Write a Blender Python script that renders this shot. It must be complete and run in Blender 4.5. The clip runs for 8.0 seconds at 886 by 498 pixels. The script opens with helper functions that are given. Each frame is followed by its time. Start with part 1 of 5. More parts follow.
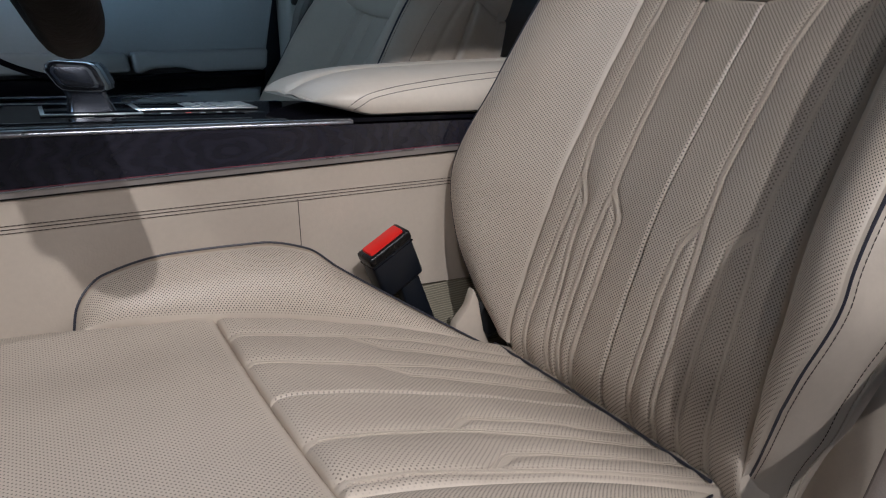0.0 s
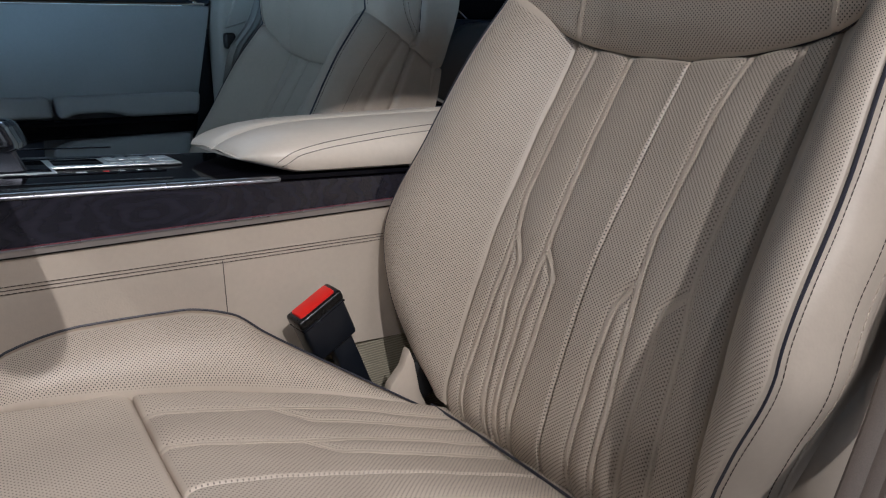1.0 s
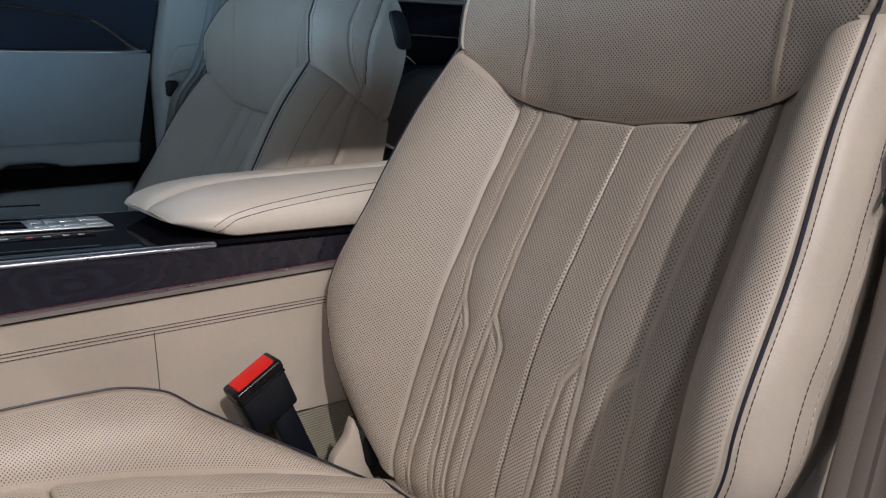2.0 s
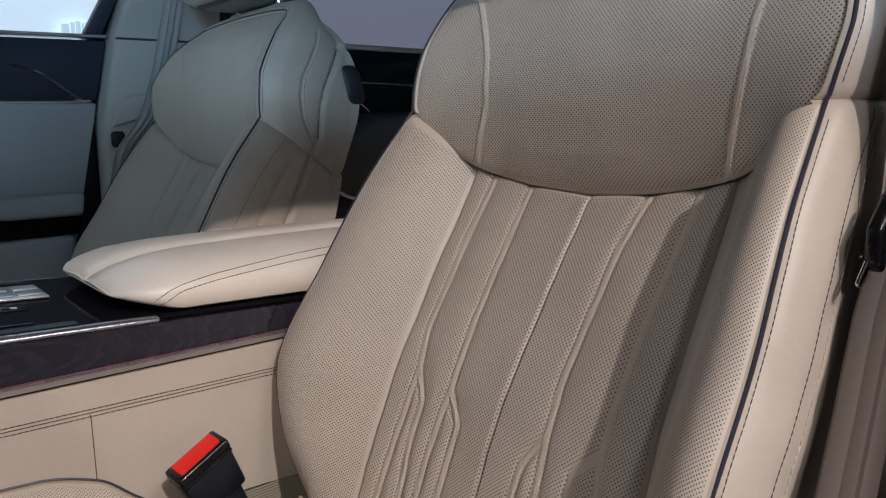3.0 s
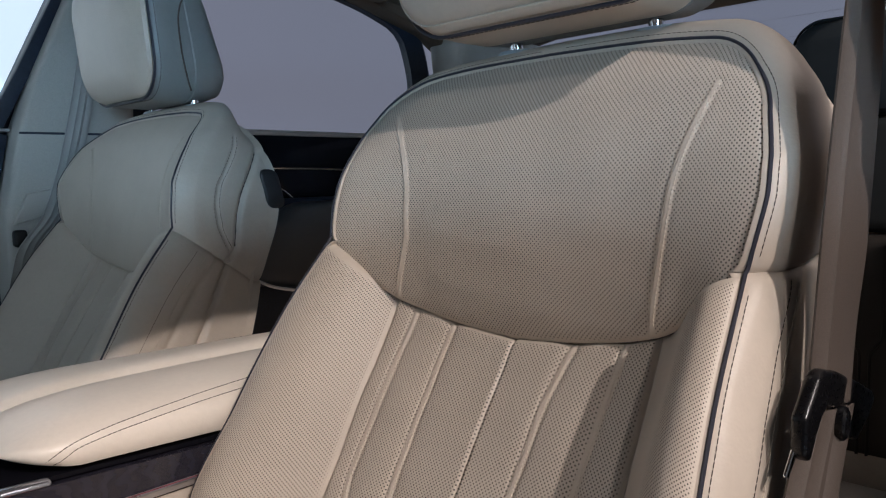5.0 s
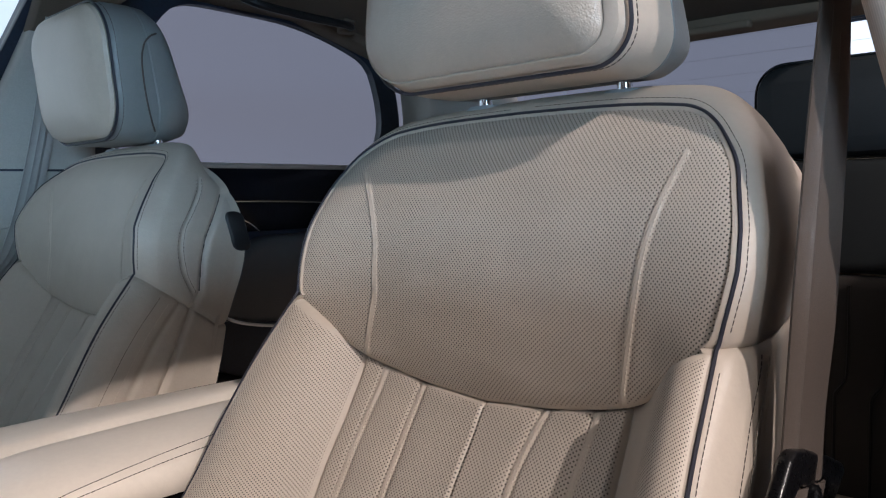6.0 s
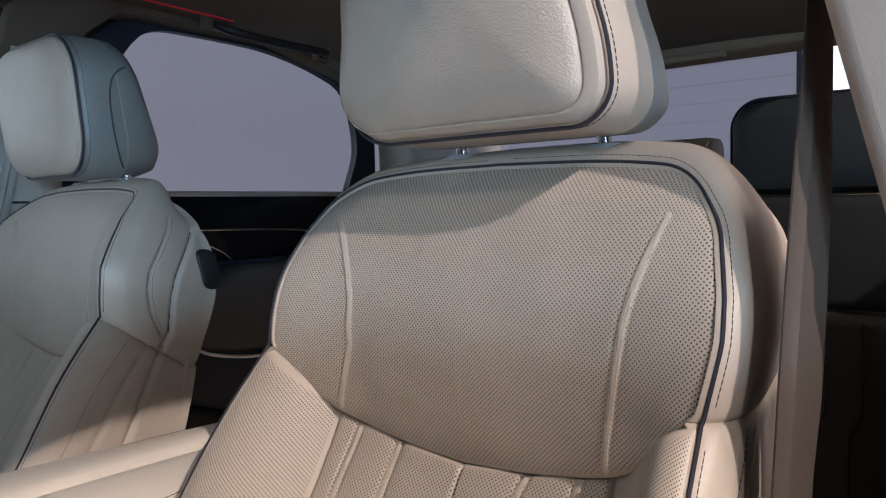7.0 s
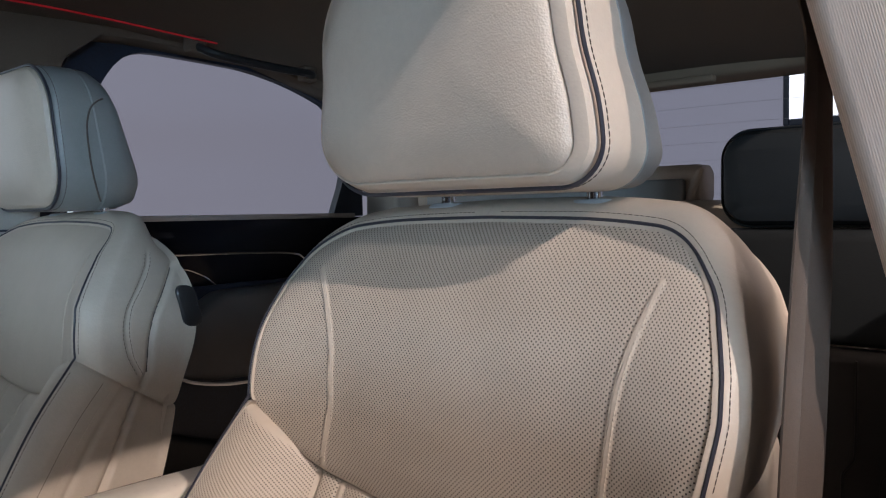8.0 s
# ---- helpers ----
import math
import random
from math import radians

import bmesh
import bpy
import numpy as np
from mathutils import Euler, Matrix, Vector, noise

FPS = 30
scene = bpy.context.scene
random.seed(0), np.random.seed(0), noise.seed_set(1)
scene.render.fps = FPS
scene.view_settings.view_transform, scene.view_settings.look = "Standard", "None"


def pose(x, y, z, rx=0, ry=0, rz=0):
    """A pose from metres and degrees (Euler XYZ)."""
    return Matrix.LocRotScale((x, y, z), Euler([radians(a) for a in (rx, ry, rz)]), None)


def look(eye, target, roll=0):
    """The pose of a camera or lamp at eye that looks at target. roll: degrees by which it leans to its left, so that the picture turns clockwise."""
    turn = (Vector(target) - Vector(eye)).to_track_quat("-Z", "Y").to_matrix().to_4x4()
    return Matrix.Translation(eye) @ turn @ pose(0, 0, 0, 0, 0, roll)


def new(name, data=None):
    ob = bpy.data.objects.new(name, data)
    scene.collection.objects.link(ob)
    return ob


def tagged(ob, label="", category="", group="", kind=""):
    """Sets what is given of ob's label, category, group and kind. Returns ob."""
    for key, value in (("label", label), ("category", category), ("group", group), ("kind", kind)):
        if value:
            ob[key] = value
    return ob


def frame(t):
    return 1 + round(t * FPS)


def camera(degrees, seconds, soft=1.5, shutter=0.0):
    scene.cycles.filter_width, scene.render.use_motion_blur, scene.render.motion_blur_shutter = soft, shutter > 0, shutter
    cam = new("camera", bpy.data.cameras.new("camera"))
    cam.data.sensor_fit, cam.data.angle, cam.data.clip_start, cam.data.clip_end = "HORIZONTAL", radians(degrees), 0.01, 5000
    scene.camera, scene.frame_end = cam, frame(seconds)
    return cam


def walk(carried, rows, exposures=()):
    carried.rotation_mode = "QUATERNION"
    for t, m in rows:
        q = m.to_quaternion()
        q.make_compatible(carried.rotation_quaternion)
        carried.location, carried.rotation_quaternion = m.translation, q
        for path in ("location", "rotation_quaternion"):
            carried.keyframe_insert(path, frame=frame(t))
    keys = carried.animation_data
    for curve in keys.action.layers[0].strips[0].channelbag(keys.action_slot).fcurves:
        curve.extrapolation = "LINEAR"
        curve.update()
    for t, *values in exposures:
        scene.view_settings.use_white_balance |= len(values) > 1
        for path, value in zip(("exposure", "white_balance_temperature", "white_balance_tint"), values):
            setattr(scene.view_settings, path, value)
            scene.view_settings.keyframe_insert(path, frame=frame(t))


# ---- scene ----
cam = camera(60.8, 8.0, soft=1.15)
PATH = [
    (0, (0.044, 0.042, 0.845), (0.949, 1.734, 0.28), -1.3),
    (0.5, (0.055, 0.05, 0.859), (1.029, 1.714, 0.327), -1.3),
    (1, (0.072, 0.058, 0.869), (1.106, 1.697, 0.375), -1.2),
    (1.5, (0.088, 0.066, 0.881), (1.175, 1.681, 0.427), -1.2),
    (3, (0.116, 0.095, 0.925), (1.36, 1.627, 0.598), -1.0),
    (3.5, (0.13, 0.1, 0.943), (1.414, 1.605, 0.651), -1.2),
    (4, (0.142, 0.104, 0.961), (1.46, 1.585, 0.698), -1.3),
    (4.5, (0.145, 0.111, 0.982), (1.503, 1.561, 0.754), -1.3),
    (6, (0.156, 0.124, 1.038), (1.613, 1.486, 0.885), -1.2),
    (6.5, (0.162, 0.131, 1.056), (1.644, 1.467, 0.918), -1.2),
    (7, (0.171, 0.137, 1.073), (1.672, 1.453, 0.952), -1.2),
    (7.5, (0.182, 0.144, 1.091), (1.697, 1.445, 0.984), -1.1),
    (8, (0.193, 0.151, 1.112), (1.714, 1.445, 1.008), -1.1),
]
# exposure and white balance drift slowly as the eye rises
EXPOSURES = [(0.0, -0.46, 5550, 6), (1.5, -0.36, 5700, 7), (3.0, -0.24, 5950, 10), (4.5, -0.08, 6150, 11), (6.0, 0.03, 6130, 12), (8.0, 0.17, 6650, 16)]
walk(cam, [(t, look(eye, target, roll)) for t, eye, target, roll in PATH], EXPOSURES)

# ---- light ----
world = bpy.data.worlds.new("showroom_air")
scene.world = world
world.use_nodes = True
wn = world.node_tree.nodes
wn["Background"].inputs[0].default_value = (0.86, 0.83, 0.83, 1)
wn["Background"].inputs[1].default_value = 0.125
scene.view_settings.exposure = 0.0


def lamp(name, kind, eye, target, power, colour, size):
    data = bpy.data.lights.new(name, kind)
    data.energy, data.color = power, colour
    if kind == "SPOT":
        data.shadow_soft_size, data.spot_size, data.spot_blend = size, radians(36), 0.5
    else:
        data.shape, data.size, data.size_y = "RECTANGLE", size[0], size[1]
    ob = new(name, data)
    ob.matrix_world = look(eye, target)
    return data


# ceiling spots of the showroom on the side of the open door
AIM = Vector((0.50, 0.50, 0.90))
DIR_A = Vector((0.165, 0.75, -0.60)).normalized()
lamp("spot_high", "SPOT", AIM - 8.0 * DIR_A, AIM, 1650, (1.0, 0.865, 0.765), 0.06)
DIR_B = Vector((0.45, 0.68, -0.56)).normalized()
lamp("spot_front", "SPOT", AIM - 7.0 * DIR_B, AIM, 330, (1.0, 0.875, 0.78), 0.09)
# added soft fill lamp high behind the open door; no such source is seen
lamp("ceiling_panel", "AREA", (1.7, -1.5, 3.6), (0.7, 0.3, 1.0), 120, (1.0, 0.855, 0.765), (2.5, 1.2))
# added cool fill for unseen daylight, over the open door and through the windscreen
lamp("window_light_front", "AREA", (-2.0, -3.3, 1.26), (0.65, 1.1, 1.0), 88, (0.48, 0.76, 1.0), (1.3, 0.2))
# spread narrowed to keep this fill off the near seat
lamp("window_light_windscreen", "AREA", (-0.70, 0.70, 1.20), (0.55, 1.42, 0.98), 0.54, (0.66, 0.86, 1.0), (0.7, 0.3)).spread = radians(64)


# ---- materials ----
class Nodes:
    """Short hand for building one node material."""

    def __init__(self, name, base, rough, metal=0.0):
        self.m = bpy.data.materials.new(name)
        self.m.use_nodes = True
        self.t = self.m.node_tree
        self.b = self.t.nodes["Principled BSDF"]
        self.b.inputs["Base Color"].default_value = (*base, 1)
        self.b.inputs["Roughness"].default_value = rough
        self.b.inputs["Metallic"].default_value = metal
        self.base = base
        self.co = None

    def node(self, kind, **values):
        n = self.t.nodes.new(kind)
        for k, v in values.items():
            if k == "op":
                n.operation = v
            else:
                n.inputs[k].default_value = v
        return n

    def link(self, a, b):
        self.t.links.new(a, b)

    def math(self, op, a, b=None, c=None):
        n = self.t.nodes.new("ShaderNodeMath")
        n.operation = op
        for i, v in enumerate((a, b, c)):
            if v is None:
                continue
            if isinstance(v, (int, float)):
                n.inputs[i].default_value = v
            else:
                self.link(v, n.inputs[i])
        return n.outputs[0]

    def coords(self):
        if self.co is None:
            self.co = self.t.nodes.new("ShaderNodeTexCoord").outputs["Object"]
        return self.co

    def noise(self, scale, detail=3.0, vec=None, stretch=None):
        n = self.node("ShaderNodeTexNoise", Scale=scale, Detail=detail)
        v = vec or self.coords()
        if stretch:
            mp = self.t.nodes.new("ShaderNodeMapping")
            mp.inputs["Scale"].default_value = stretch
            self.link(v, mp.inputs["Vector"])
            v = mp.outputs[0]
        self.link(v, n.inputs["Vector"])
        return n.outputs["Fac"]

    def tint(self, fac, dark, light):
        """Colour between base * dark and base * light by fac."""
        r = self.t.nodes.new("ShaderNodeValToRGB")
        r.color_ramp.elements[0].color = (*[c * dark for c in self.base], 1)
        r.color_ramp.elements[1].color = (*[min(1, c * light) for c in self.base], 1)
        r.color_ramp.elements[0].position, r.color_ramp.elements[1].position = 0.3, 0.7
        self.link(fac, r.inputs[0])
        return r.outputs[0]

    def mix(self, fac, a, b):
        n = self.t.nodes.new("ShaderNodeMix")
        n.data_type = "RGBA"
        for i, v in ((0, fac), (6, a), (7, b)):
            if isinstance(v, (int, float)):
                n.inputs[i].default_value = v
            elif isinstance(v, tuple):
                n.inputs[i].default_value = (*v, 1)
            else:
                self.link(v, n.inputs[i])
        return n.outputs[2]

    def bump(self, height, strength, distance):
        n = self.node("ShaderNodeBump", Strength=strength, Distance=distance)
        self.link(height, n.inputs["Height"])
        self.link(n.outputs[0], self.b.inputs["Normal"])

    def colour(self, c):
        self.link(c, self.b.inputs["Base Color"])

    def rough(self, fac, lo, hi):
        n = self.node("ShaderNodeMapRange")
        n.inputs["To Min"].default_value, n.inputs["To Max"].default_value = lo, hi
        self.link(fac, n.inputs["Value"])
        self.link(n.outputs[0], self.b.inputs["Roughness"])


def grain_cells(n, scale):
    """The pebbled grain of leather."""
    v = n.node("ShaderNodeTexVoronoi", Scale=scale)
    v.feature = "SMOOTH_F1"
    n.link(n.coords(), v.inputs["Vector"])
    return v.outputs["Distance"]


def leather(name, base, perforated=False, grain=520.0, depth=0.0002, rough=0.42, crease=3.0, fine_amount=0.6, hole_size=0.225, hole_tone=(0.030, 0.025, 0.021)):
    n = Nodes(name, base, rough)
    cloud, fine = n.noise(9.0), n.noise(180.0, 4.0)
    col = n.tint(n.math("ADD", n.math("MULTIPLY", cloud, 0.7), n.math("MULTIPLY", fine, 0.3)), 0.92, 1.07)
    cells = grain_cells(n, grain)
    creases = n.noise(26.0, 4.0, stretch=(1.0, 1.0, 1.6))
    height = n.math("ADD", n.math("ADD", cells, n.math("MULTIPLY", fine, fine_amount)), n.math("MULTIPLY", creases, crease))
    n.rough(fine, rough - 0.06, rough + 0.10)
    if perforated:
        uv = n.t.nodes.new("ShaderNodeUVMap")
        uv.uv_map = "holes"
        sep = n.t.nodes.new("ShaderNodeSeparateXYZ")
        n.link(uv.outputs[0], sep.inputs[0])
        pitch = 0.0029 * math.sqrt(2)
        a = n.math("DIVIDE", n.math("ADD", sep.outputs[0], sep.outputs[1]), pitch)
        b = n.math("DIVIDE", n.math("SUBTRACT", sep.outputs[0], sep.outputs[1]), pitch)
        fa = n.math("SUBTRACT", n.math("FRACT", a), 0.5)
        fb = n.math("SUBTRACT", n.math("FRACT", b), 0.5)
        d = n.math("SQRT", n.math("ADD", n.math("MULTIPLY", fa, fa), n.math("MULTIPLY", fb, fb)))
        ring = n.node("ShaderNodeMapRange")
        ring.interpolation_type = "SMOOTHSTEP"
        ring.inputs["From Min"].default_value, ring.inputs["From Max"].default_value = hole_size - 0.05, hole_size + 0.05
        ring.inputs["To Min"].default_value, ring.inputs["To Max"].default_value = 1.0, 0.0
        n.link(d, ring.inputs["Value"])
        at = n.t.nodes.new("ShaderNodeAttribute")
        at.attribute_name = "perf"
        hole = n.math("MULTIPLY", ring.outputs[0], at.outputs["Fac"])
        col = n.mix(hole, col, hole_tone)
        height = n.math("SUBTRACT", n.math("MULTIPLY", height, 0.25), n.math("MULTIPLY", hole, 2.0))
        n.bump(height, 0.55, 0.0006)
    else:
        n.bump(height, 0.6, depth)
    n.colour(col)
    return n.m


CREAM = (0.55, 0.478, 0.402)
M_PERF = leather("perforated_cream_leather", CREAM, True)
M_PERF_SEAT = leather("fine_perforated_cream_leather", CREAM, True, hole_size=0.20, hole_tone=(0.15, 0.125, 0.105))
M_LEATHER = leather("cream_leather", CREAM, rough=0.43)
# cream leather made paler in place of stronger light on the armrest
M_ARM = leather("brightened_armrest_leather", (0.80, 0.725, 0.635), rough=0.30, crease=0.3, depth=0.0001)
M_SOFT = leather("soft_cream_leather", CREAM, rough=0.52)
M_GRAINED = leather("grained_cream_leather", CREAM, grain=700.0, depth=0.0005, rough=0.36, crease=0.25, fine_amount=0.3)
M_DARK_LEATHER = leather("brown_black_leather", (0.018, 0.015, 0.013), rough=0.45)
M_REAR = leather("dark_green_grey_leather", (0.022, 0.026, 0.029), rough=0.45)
M_REAR.node_tree.nodes["Principled BSDF"].inputs["Specular IOR Level"].default_value = 0.3
M_GREY_LEATHER = leather("grey_panel_leather", (0.43, 0.465, 0.49), rough=0.5)
M_CHARCOAL = leather("charcoal_door_leather", (0.10, 0.105, 0.115), rough=0.5)
# true grey of the headrest back; also shade on the far side band
M_SHELL = leather("grey_headrest_leather_and_shade", (0.22, 0.23, 0.23), rough=0.40)
# dark brown taken lower and duller for the shade on the wheel
M_WHEEL = leather("shaded_wheel_leather", (0.010, 0.009, 0.009), rough=0.6)
M_WHEEL.node_tree.nodes["Principled BSDF"].inputs["Specular IOR Level"].default_value = 0.05


def plain(name, base, rough, metal=0.0, var=0.08, scale=60.0, bump=0.0, coat=0.0):
    n = Nodes(name, base, rough, metal)
    f = n.noise(scale, 4.0)
    n.colour(n.tint(f, 1 - var, 1 + var))
    n.rough(f, max(0.02, rough - 0.05), rough + 0.06)
    if bump:
        n.bump(f, 0.5, bump)
    n.b.inputs["Coat Weight"].default_value = coat
    n.b.inputs["Coat Roughness"].default_value = 0.05
    return n.m


def woven(name, base, pitch, axis, depth, var=0.18, rough=0.85, turn=0.0):
    """Cloth with ribs across one axis of the object."""
    n = Nodes(name, base, rough)
    w = n.t.nodes.new("ShaderNodeTexWave")
    w.bands_direction = axis
    w.inputs["Scale"].default_value = 0.314 / pitch
    w.inputs["Distortion"].default_value = 0.4
    w.inputs["Detail Scale"].default_value = 3.0
    mp = n.t.nodes.new("ShaderNodeMapping")
    mp.inputs["Rotation"].default_value = (radians(turn), 0, 0)
    n.link(n.coords(), mp.inputs["Vector"])
    n.link(mp.outputs[0], w.inputs["Vector"])
    f = n.noise(700.0, 2.0)
    h = n.math("ADD", w.outputs["Fac"], n.math("MULTIPLY", f, 0.5))
    n.colour(n.tint(n.math("MULTIPLY", h, 0.66), 1 - var, 1 + var))
    n.bump(h, 0.8, depth)
    return n.m


def wood(name):
    n = Nodes(name, (0.025, 0.024, 0.035), 0.2)
    warp = n.noise(5.0, 2.0, stretch=(1.0, 1.0, 3.0))
    mp = n.t.nodes.new("ShaderNodeMapping")
    mp.inputs["Scale"].default_value = (9.0, 7.0, 24.0)
    mp.inputs["Location"].default_value = (-1.9, 0.0, -17.6)
    n.link(n.coords(), mp.inputs["Vector"])
    w = n.t.nodes.new("ShaderNodeTexWave")
    w.wave_type = "RINGS"
    w.rings_direction = "Y"
    w.inputs["Scale"].default_value = 1.7
    w.inputs["Distortion"].default_value = 11.0
    w.inputs["Detail"].default_value = 3.0
    n.link(mp.outputs[0], w.inputs["Vector"])
    fine = n.noise(240.0, 3.0, stretch=(0.15, 1.0, 1.0))
    n.colour(n.tint(n.math("ADD", n.math("MULTIPLY", w.outputs["Fac"], 0.32), n.math("MULTIPLY", fine, n.math("MULTIPLY", warp, 0.8))), 0.88, 1.34))
    n.b.inputs["Coat Weight"].default_value = 0.85
    n.b.inputs["Coat Roughness"].default_value = 0.08
    return n.m


M_PIPING = plain("navy_piping_vinyl", (0.030, 0.031, 0.045), 0.38, bump=0.0002, scale=400)
M_THREAD = plain("dark_thread", (0.075, 0.060, 0.052), 0.8, scale=900, var=0.2)
M_THREAD_LIGHT = plain("cream_thread", (0.56, 0.49, 0.41), 0.75, scale=900, var=0.15)
M_WOOD = wood("dark_figured_veneer")
M_EDGE = plain("bright_satin_edge", (0.52, 0.54, 0.60), 0.27, 0.9, var=0.03, scale=14)
M_BRUSHED = plain("brushed_bronze_metal", (0.48, 0.44, 0.42), 0.38, 0.7, var=0.05, scale=18)
M_CHROME = plain("polished_chrome", (0.75, 0.77, 0.80), 0.10, 1.0, var=0.03)
M_SATIN = plain("satin_silver_panel", (0.62, 0.65, 0.67), 0.3, 0.85, var=0.04, scale=30)
M_SLATE = plain("slate_glossy_strip", (0.030, 0.040, 0.052), 0.22, var=0.05, scale=20)
M_GLOSS = plain("piano_black_plastic", (0.006, 0.006, 0.009), 0.12, var=0.05)
M_GLOSS.node_tree.nodes["Principled BSDF"].inputs["Specular IOR Level"].default_value = 0.0
M_GLOSS.node_tree.nodes["Principled BSDF"].inputs["Coat Weight"].default_value = 0.3
M_BLACK = plain("black_plastic", (0.008, 0.009, 0.011), 0.48, var=0.15, scale=500, bump=0.0002)
M_NAVY = plain("dark_navy_trim", (0.018, 0.028, 0.050), 0.45, var=0.15, scale=200, bump=0.0002)
M_DARK_METAL = plain("dark_polished_metal", (0.20, 0.215, 0.26), 0.2, 0.9, var=0.04, scale=40)
M_BUCKLE = plain("navy_black_buckle_plastic", (0.010, 0.013, 0.020), 0.34, var=0.1, scale=500, bump=0.0001)
M_LEVER = plain("dark_lever_plastic", (0.016, 0.018, 0.026), 0.14, var=0.05, coat=0.6)
M_RED = plain("red_button_plastic", (0.72, 0.02, 0.015), 0.32, var=0.06)
M_CARPET = woven("beige_woven_carpet", (0.33, 0.30, 0.225), 0.0030, "Z", 0.0006, var=0.22)
M_FLOOR = plain("dark_floor_carpet", (0.05, 0.045, 0.042), 0.95, var=0.35, scale=900, bump=0.002)
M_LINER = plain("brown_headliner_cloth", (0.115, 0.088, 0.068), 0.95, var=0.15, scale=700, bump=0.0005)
M_WIRE = plain("grey_wire", (0.22, 0.22, 0.25), 0.5)
# lighter copy of the brown headliner; light on the header is in the colour
M_HEADER = plain("lit_header_cloth", (0.21, 0.155, 0.108), 0.95, var=0.12, scale=700, bump=0.0005)
M_RIBBED = woven("ribbed_pillar_cloth", (0.60, 0.515, 0.455), 0.0013, "Y", 0.00014, var=0.07, turn=14.8)
# tan darkened throughout to stand in for shade on the upper belt
M_WEB = plain("tan_belt_webbing", (0.088, 0.069, 0.058), 0.6, var=0.14, scale=1100, bump=0.0003)
M_TONGUE = plain("black_tongue_plastic", (0.004, 0.004, 0.005), 0.28, var=0.1, scale=400)
M_WEB_GREY = plain("grey_belt_webbing", (0.46, 0.46, 0.45), 0.6, var=0.06, scale=900)
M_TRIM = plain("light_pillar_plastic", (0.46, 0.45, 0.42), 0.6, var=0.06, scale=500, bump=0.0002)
M_GROUND = plain("dark_showroom_tile", (0.05, 0.05, 0.053), 0.35, var=0.1, scale=6)
M_COAT = plain("dark_car_paint", (0.012, 0.013, 0.016), 0.15, var=0.05, coat=1.0)


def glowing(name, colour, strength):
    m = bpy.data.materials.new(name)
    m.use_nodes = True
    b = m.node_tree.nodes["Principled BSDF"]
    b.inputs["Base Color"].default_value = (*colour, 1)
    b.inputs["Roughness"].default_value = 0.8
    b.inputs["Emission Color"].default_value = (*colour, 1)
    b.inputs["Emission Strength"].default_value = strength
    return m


def pane_glass(name, tint):
    m = bpy.data.materials.new(name)
    m.use_nodes = True
    b = m.node_tree.nodes["Principled BSDF"]
    b.inputs["Base Color"].default_value = (*tint, 1)
    b.inputs["Roughness"].default_value = 0.0
    b.inputs["Transmission Weight"].default_value = 1.0
    b.inputs["IOR"].default_value = 1.05
    return m


# the walls glow by themselves instead of being lit by lamps
M_WALL = glowing("glowing_grey_backdrop", (0.185, 0.195, 0.245), 0.72)
M_SKY = glowing("bright_daylight_backdrop", (0.66, 0.79, 0.88), 0.92)
M_DISTANT = glowing("glowing_haze_tone", (0.58, 0.73, 0.83), 0.82)
M_LIGHT_PANE = glowing("bright_pane", (0.80, 0.86, 0.95), 1.2)
M_AMBIENT = glowing("red_ambient_strip", (0.5, 0.01, 0.02), 0.11)
M_EDGE_LIGHT = glowing("red_edge_light", (0.20, 0.05, 0.07), 0.008)
M_PANE = pane_glass("clear_glass", (0.95, 0.96, 0.97))


# ---- mesh helpers ----
def obj(name, me, material, parent=None, label=""):
    me.materials.append(material)
    ob = new(name, me)
    if parent is not None:
        ob.parent = parent
    return tagged(ob, label)


def part(name, bm, material, parent=None, label="", smooth=True):
    """Links a bmesh as one mesh object under a thing."""
    bmesh.ops.recalc_face_normals(bm, faces=bm.faces)
    me = bpy.data.meshes.new(name)
    bm.to_mesh(me)
    bm.free()
    if smooth:
        me.shade_smooth()
        me.set_sharp_from_angle(angle=radians(38))
    return obj(name, me, material, parent, label)


def thing(name, label, category, group="", kind="", at=(0, 0, 0)):
    ob = new(name)
    ob.location = at
    ob.empty_display_size = 0.05
    return tagged(ob, label, category, group, kind)


def curve_at(xs, ys, q):
    """Smooth monotone interpolation through knots."""
    xs, ys, q = np.asarray(xs, float), np.asarray(ys, float), np.asarray(q, float)
    h, d = np.diff(xs), np.diff(ys) / np.diff(xs)
    m = np.zeros(len(xs))
    m[0], m[-1] = d[0], d[-1]
    for i in range(1, len(xs) - 1):
        m[i] = 0 if d[i - 1] * d[i] <= 0 else 2 * d[i - 1] * d[i] / (d[i - 1] + d[i])
    i = np.clip(np.searchsorted(xs, q) - 1, 0, len(h) - 1)
    s = np.clip((q - xs[i]) / h[i], 0, 1)
    return (ys[i] * (1 + 2 * s) * (1 - s) ** 2 + m[i] * h[i] * s * (1 - s) ** 2
            + ys[i + 1] * s * s * (3 - 2 * s) + m[i + 1] * h[i] * s * s * (s - 1))


def path(knots, n):
    """n points along a smooth curve through knots, evenly spaced."""
    k = np.asarray(knots, float)
    s = np.concatenate(([0], np.cumsum(np.linalg.norm(np.diff(k, axis=0), axis=1))))
    q = np.linspace(0, s[-1], n)
    return np.stack([curve_at(s, k[:, j], q) for j in range(k.shape[1])], 1)


